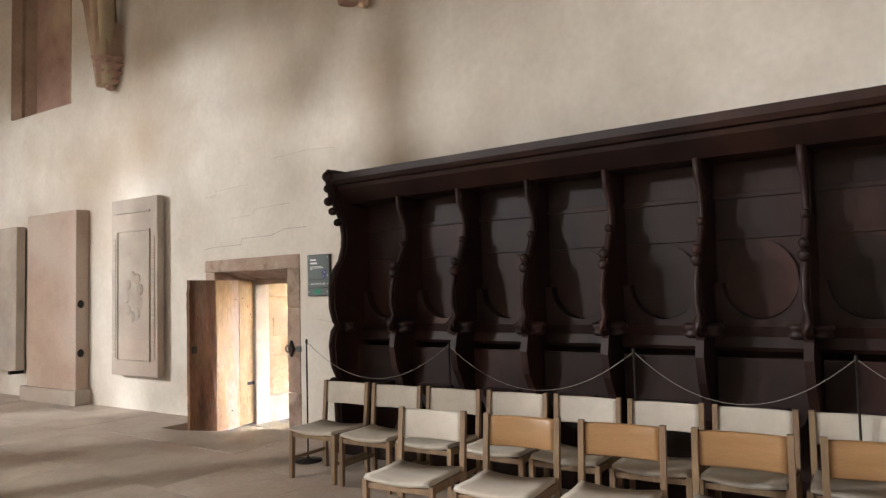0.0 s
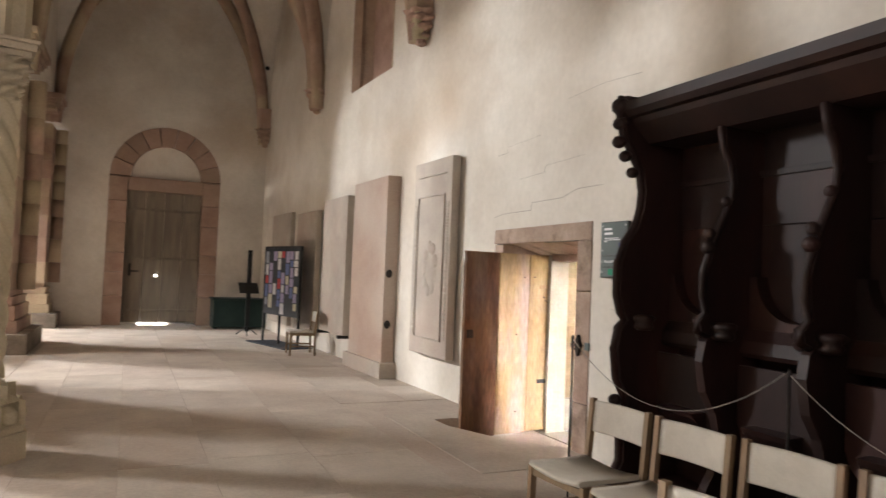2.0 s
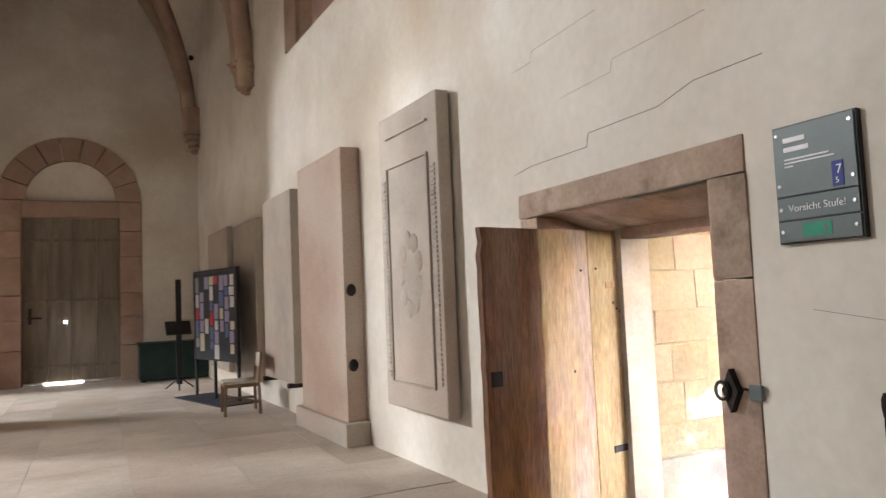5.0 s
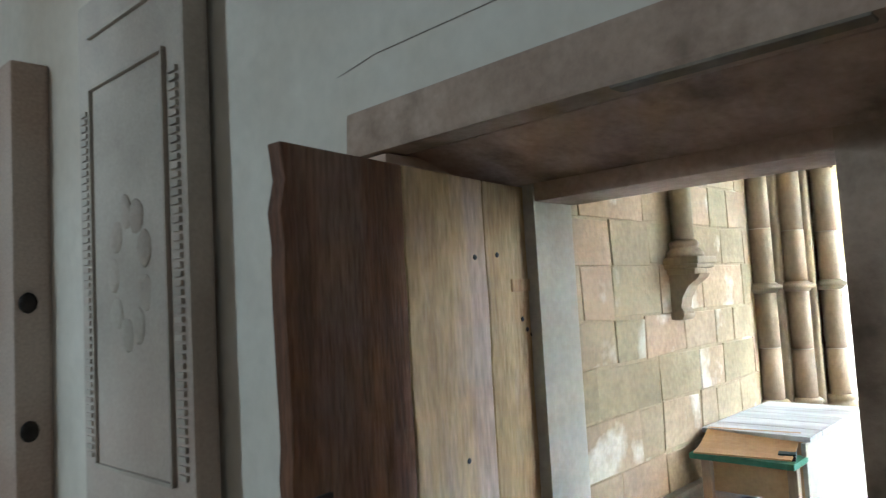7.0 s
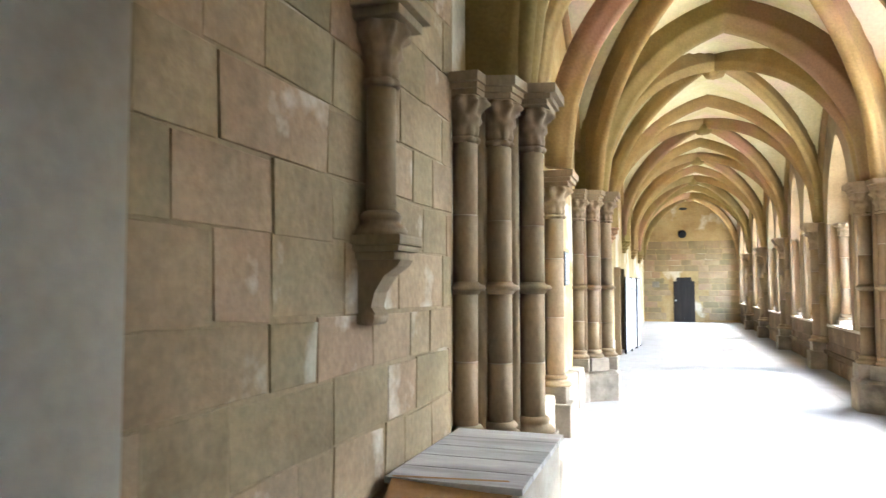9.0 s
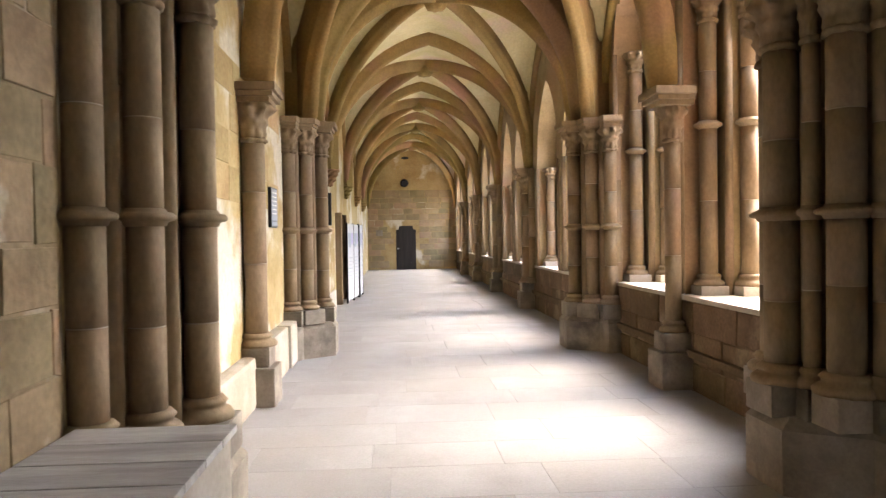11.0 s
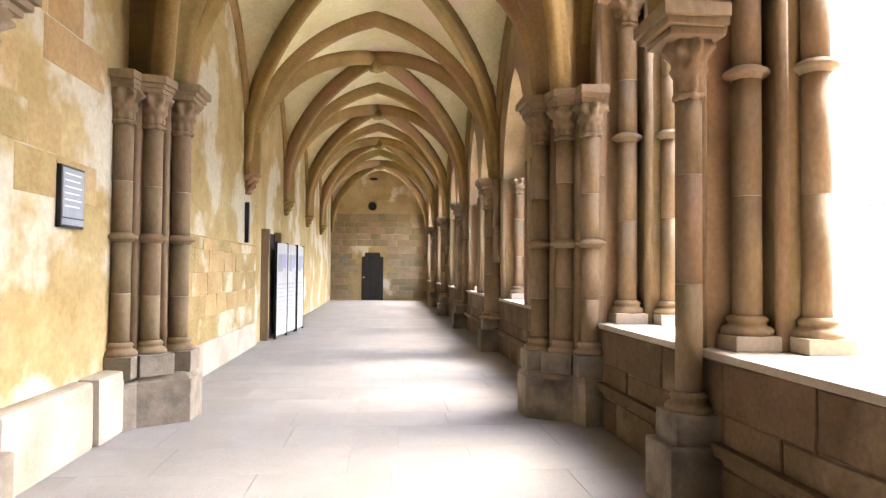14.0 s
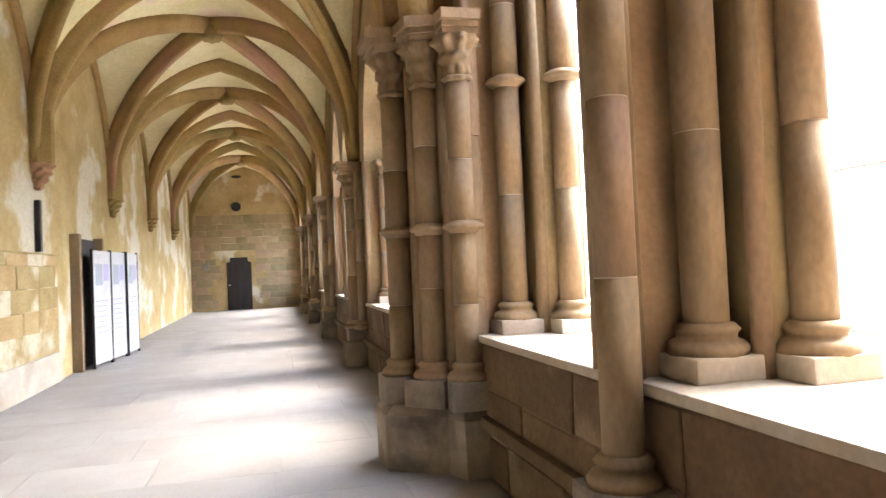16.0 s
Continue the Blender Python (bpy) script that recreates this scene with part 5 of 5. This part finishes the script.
# church walk, mostly unseen: its end, and garden wall filled in to cut light
bm = bmesh.new()
add_box(bm, (5.5, -12, F - 0.3), (6.1, 3.5, SILL))
add_box(bm, (5.5, -12, 3.6), (6.1, 3.5, 6.5))
for ya, yb in ((-12, 0.2), (2.3, 3.5)):
    add_box(bm, (5.5, ya, SILL), (6.1, yb, 3.6))
setting("wall_garden_2", bm, M_OCHRE)
setting("wall_end_2", box((0.75, -12.6, F - 0.3), (6.1, -12, 6.5)), M_OCHRE)

# ---- doors, boards and small things of the walk ----
dark_door = tagged(thing("door_3", "narrow black-brown wooden door at the end of the walk", "door"), kind="structure")
part("leaf", prism([(5.80, F), (6.82, F), (6.82, 1.72), (6.68, 1.74), (6.66, 1.92), (5.96, 1.92), (5.94, 1.74), (5.80, 1.72)], XE - 0.045, XE, "x"), M_DARKDOOR, dark_door)
for i in range(1, 4):
    part("plank_joint", box((XE - 0.05, 5.8 + 0.255 * i - 0.006, F + 0.02), (XE - 0.044, 5.8 + 0.255 * i + 0.006, 1.7)), M_SIGNEDGE, dark_door)
part("latch", box((XE - 0.07, 6.68, 0.72), (XE - 0.044, 6.76, 0.78), 0.005), M_STEEL, dark_door)
oculus = thing("oculus", "small dark round opening high in the end wall", "opening", pose(XE - 0.03, 6.35, 4.12, 0, -90, 0))
part("recess", lathe([(0.2, 0), (0.2, 0.02), (0.15, 0.012)], seg=24), M_SIGNEDGE, oculus)
vent = thing("vault_vent", "small dark oval vent near the arch top", "vent", pose(XE - 0.03, 6.3, 5.42, 0, -90, 0))
part("recess", lathe([(0.2, 0), (0.2, 0.02)], seg=20, squash=(0.35, 1)), M_SIGNEDGE, vent)
plaque = thing("wall_plaque", "small grey plaque on the end wall", "plaque")
part("plate", box((XE - 0.05, 7.5, 1.42), (XE - 0.02, 7.85, 1.72), 0.006), M_GREYBASE, plaque)

panel = thing("info_panel", "framed grey information panel on the plaster wall", "sign")
part("frame", box((9.74, YL - 0.04, 1.45), (10.15, YL - 0.002, 1.93), 0.006), M_SIGNEDGE, panel)
part("glass_sheet", box((9.76, YL - 0.046, 1.53), (10.13, YL - 0.038, 1.91), 0.003), M_PAPERS[5], panel)
part("lower_sheet", box((9.76, YL - 0.046, 1.47), (10.13, YL - 0.038, 1.52), 0.003), M_PAPERS[5], panel)
for k in range(6):
    part("text_bar", box((9.79, YL - 0.048, 1.86 - 0.05 * k), (10.08 - 0.03 * (k % 2), YL - 0.044, 1.872 - 0.05 * k)), M_PAPERS[0], panel)

slit = thing("wall_slit", "narrow dark vertical slot in the wall", "slot")
part("slot", box((16.88, YL - 0.075, 1.6), (16.98, YL - 0.05 + 0.045, 2.32)), M_SIGNEDGE, slit)
side_door = tagged(thing("door_4", "dark side doorway behind the display boards", "door"), kind="structure")
part("leaf", box((18.95, YL - 0.02, F), (20.25, YL + 0.01, 1.9)), M_DARKDOOR, side_door)
for x in (18.62, 20.25):
    part("jamb_moulding", add_box(box((x, YL - 0.16, F), (x + 0.14, YL + 0.01, 1.95), 0.03), (x + 0.14, YL - 0.09, F), (x + 0.30, YL + 0.01, 1.95), 0.03), M_SHAFT, side_door)
M_PANEL = surface("panel_white", (0.42, 0.41, 0.42), (0.50, 0.49, 0.50), scale=6, rough=0.6, bump=0.05, dark=0.06)
for k in range(3):
    b = thing("display_board", "white standing display panel with printed sheets", "display board", pose(18.95 + 0.93 * k, 8.02 - 0.10 * k, 0, 0, 0, -6.5 + 2 * k), "display boards")
    part("panel", box((0, -0.015, F + 0.06), (0.88, 0.015, 1.68), 0.004), M_PANEL, b)
    for x in (0.0, 0.88):
        part("upright", box((x - 0.014, -0.022, F), (x + 0.014, 0.022, 1.70), 0.004), M_SIGNEDGE, b)
    part("printed_block", box((0.12, -0.018, 1.08), (0.46, -0.0145, 1.45)), M_PAPERS[5], b)
    part("printed_block", box((0.52, -0.018, 1.15), (0.78, -0.0145, 1.45)), M_PAPERS[3], b)
    for q in range(7):
        part("text_bar", box((0.12, -0.018, 0.80 - 0.09 * q), (0.70 - 0.07 * (q % 3), -0.0145, 0.82 - 0.09 * q)), M_PAPERS[5], b)

table = thing("table", "bleached plank table with green top edge and cards", "table", pose(0, 0, F))
zt = 0.46 - F
for k in range(5):
    part("plank", box((3.34 + 0.262 * k, 7.50, zt - 0.035), (3.34 + 0.262 * (k + 1) - 0.008, 8.22, zt), 0.006), M_GREYWOOD, table)
part("end_top", box((3.06, 7.52, zt - 0.16), (3.335, 8.20, zt - 0.12), 0.006), M_GREENTOP, table, "green painted end board")
part("side_panel", box((3.3, 7.52, 0.03), (4.6, 7.55, zt - 0.036), 0.005), M_PALEBASE, table, "white side panel")
part("end_panel", box((3.336, 7.552, 0.35), (3.36, 8.2, zt - 0.036), 0.005), M_CARD, table, "brown end panel")
for x, ht in ((3.16, zt - 0.161), (4.58, zt - 0.036)):
    for y in (7.56, 8.12):
        part("leg", box((x - 0.03, y - 0.03, 0), (x + 0.03, y + 0.03, ht), 0.005), M_CHAIRWOOD, table)
bm = box((-0.2, -0.3, 0), (0.2, 0.3, 0.012), 0.003)
bmesh.ops.subdivide_edges(bm, edges=bm.edges[:], cuts=3, use_grid_fill=True)
for v in bm.verts:
    v.co.z += 0.03 * (v.co.x / 0.24) ** 2
card = thing("card_sheet", "curled brown cardboard sheet on the table", "cardboard", pose(3.22, 7.86, zt + F - 0.075, 0, -14, 8))
part("sheet", bm, M_CARD, card)
tray = thing("pen_case", "small dark case lying on the table", "case", pose(3.2, 7.6, zt + F - 0.119, 0, 0, 15))
part("case", box((-0.08, -0.05, 0), (0.08, 0.05, 0.035), 0.01), M_SIGNEDGE, tray)
part("lid", box((-0.082, -0.052, 0.035), (0.082, 0.052, 0.045), 0.004), M_DARKGREEN, tray)

# ---- court outside ----
setting("ground", box((-400, -900, -0.75), (900, 2.9, -0.65)), M_GRAVEL)
lawn = tagged(as_object("lawn", box((9, -22, -0.7), (34, -7, -0.62)), M_GRASS), "short lawn of the cloister court", "lawn", kind="stuff")
wing = thing("cloister_wing", "plastered cloister wing with a tiled roof across the court", "building", pose(0, -30, 0))
part("wall", box((0, -5, -0.7), (60, 0, 6.2)), M_PLASTER, wing)
part("roof", prism([(-6, 6.1), (0.6, 6.1), (-2.5, 10.2), (-5.0, 10.2)], -0.5, 60.5, "x"), M_ROOF, wing)
for k in range(11):
    # added windows, their colour kept pale to sink into the court's glare
    win = part("window", box((2.5 + 5.2 * k, -0.05, 0.6), (5.0 + 5.2 * k, 0.03, 3.6), 0.02), M_GREYWOOD, wing, "window panel coloured pale for the court's glare")
    part("sill", box((2.3 + 5.2 * k, -0.02, 0.45), (5.2 + 5.2 * k, 0.12, 0.6), 0.02), M_PALEBASE, win)

# ---- single stones and slabs ----
part("mortar_bed", box((0.765, YL - 0.003, F + 0.4), (4.66, YL + 0.05, 3.5)), M_LIMESTONE, wall_left)
courses("stone_block", wall_left, M_LIMESTONE, (0.77, YL - 0.003, F + 0.42), (1, 0, 0), (0, 0, 1), (0, -1, 0), 3.85, 3.4, (0.20, 0.36), (0.26, 0.85), 0.012, (0.003, 0.009), seed=11, uneven=True)
courses("stone_block", wall_left, M_OLDSTONE, (12.0, YL - 0.05, F + 0.5), (1, 0, 0), (0, 0, 1), (0, -1, 0), 5.7, 1.38, (0.26, 0.34), (0.6, 1.1), 0.010, (0.002, 0.007), lambda a, b, c, d: c > 0.12, seed=12, uneven=True)
courses("stone_block", wall_left, M_OLDSTONE, (5.95, YL, 0.35), (1, 0, 0), (0, 0, 1), (0, -1, 0), 4.7, 3.0, (0.28, 0.36), (0.5, 0.9), 0.012, (0.002, 0.005), lambda a, b, c, d: c > 1.15 and (a + 2 * c) % 2.3 > 0.9, seed=13)
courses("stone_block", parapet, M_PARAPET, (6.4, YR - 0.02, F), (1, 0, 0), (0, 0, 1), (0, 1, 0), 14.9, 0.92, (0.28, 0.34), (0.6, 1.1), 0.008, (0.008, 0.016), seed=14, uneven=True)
courses("stone_block", wall_end, M_OCHRE, (XE, 2.9, F + 0.1), (0, 1, 0), (0, 0, 1), (-1, 0, 0), 5.35, 4.0, (0.24, 0.36), (0.4, 0.8), 0.016, (0.01, 0.018),
        lambda a, b, c, d: not (a < 6.9 - 2.9 and b > 5.72 - 2.9 and c < 2.2), seed=15)
courses("floor_slab", cl_floor, M_CLFLOOR, (0.76, 3.72, F - 0.015), (0, 1, 0), (1, 0, 0), (0, 0, 1), 4.55, 36.6, (0.55, 0.85), (0.8, 1.5), 0.003, (0.0147, 0.0153), seed=16, ease=0.001)
courses("floor_slab", church_floor, M_CHFLOOR, (-9.0, -1.0, -0.02), (0, 1, 0), (1, 0, 0), (0, 0, 1), 21.4, 9.0, (0.62, 0.9), (0.9, 1.5), 0.0035, (0.0195, 0.0205),
        lambda a, b, c, d: not (d > 7.8 and b > 6.8 and a < 9.2), seed=17, ease=0.0015)
rest = tagged(new("floor_rest"), "further floor flags", kind="stuff")
bm = bmesh.new()
for i in range(8):
    for j in range(25):
        block(bm, (0, 0, -0.02), (0, 1, 0), (1, 0, 0), (0, 0, 1), -1 + 1.0 * j, -0.008 + 1.0 * j, -17 + i, -16.008 + i, 0.02)
for i in range(17):
    for j in range(7):
        block(bm, (0, 0, -0.02), (0, 1, 0), (1, 0, 0), (0, 0, 1), -8 + j, -7.008 + j, -17 + i, -16.008 + i, 0.02)
part("flags", bm, M_CHFLOOR, rest)
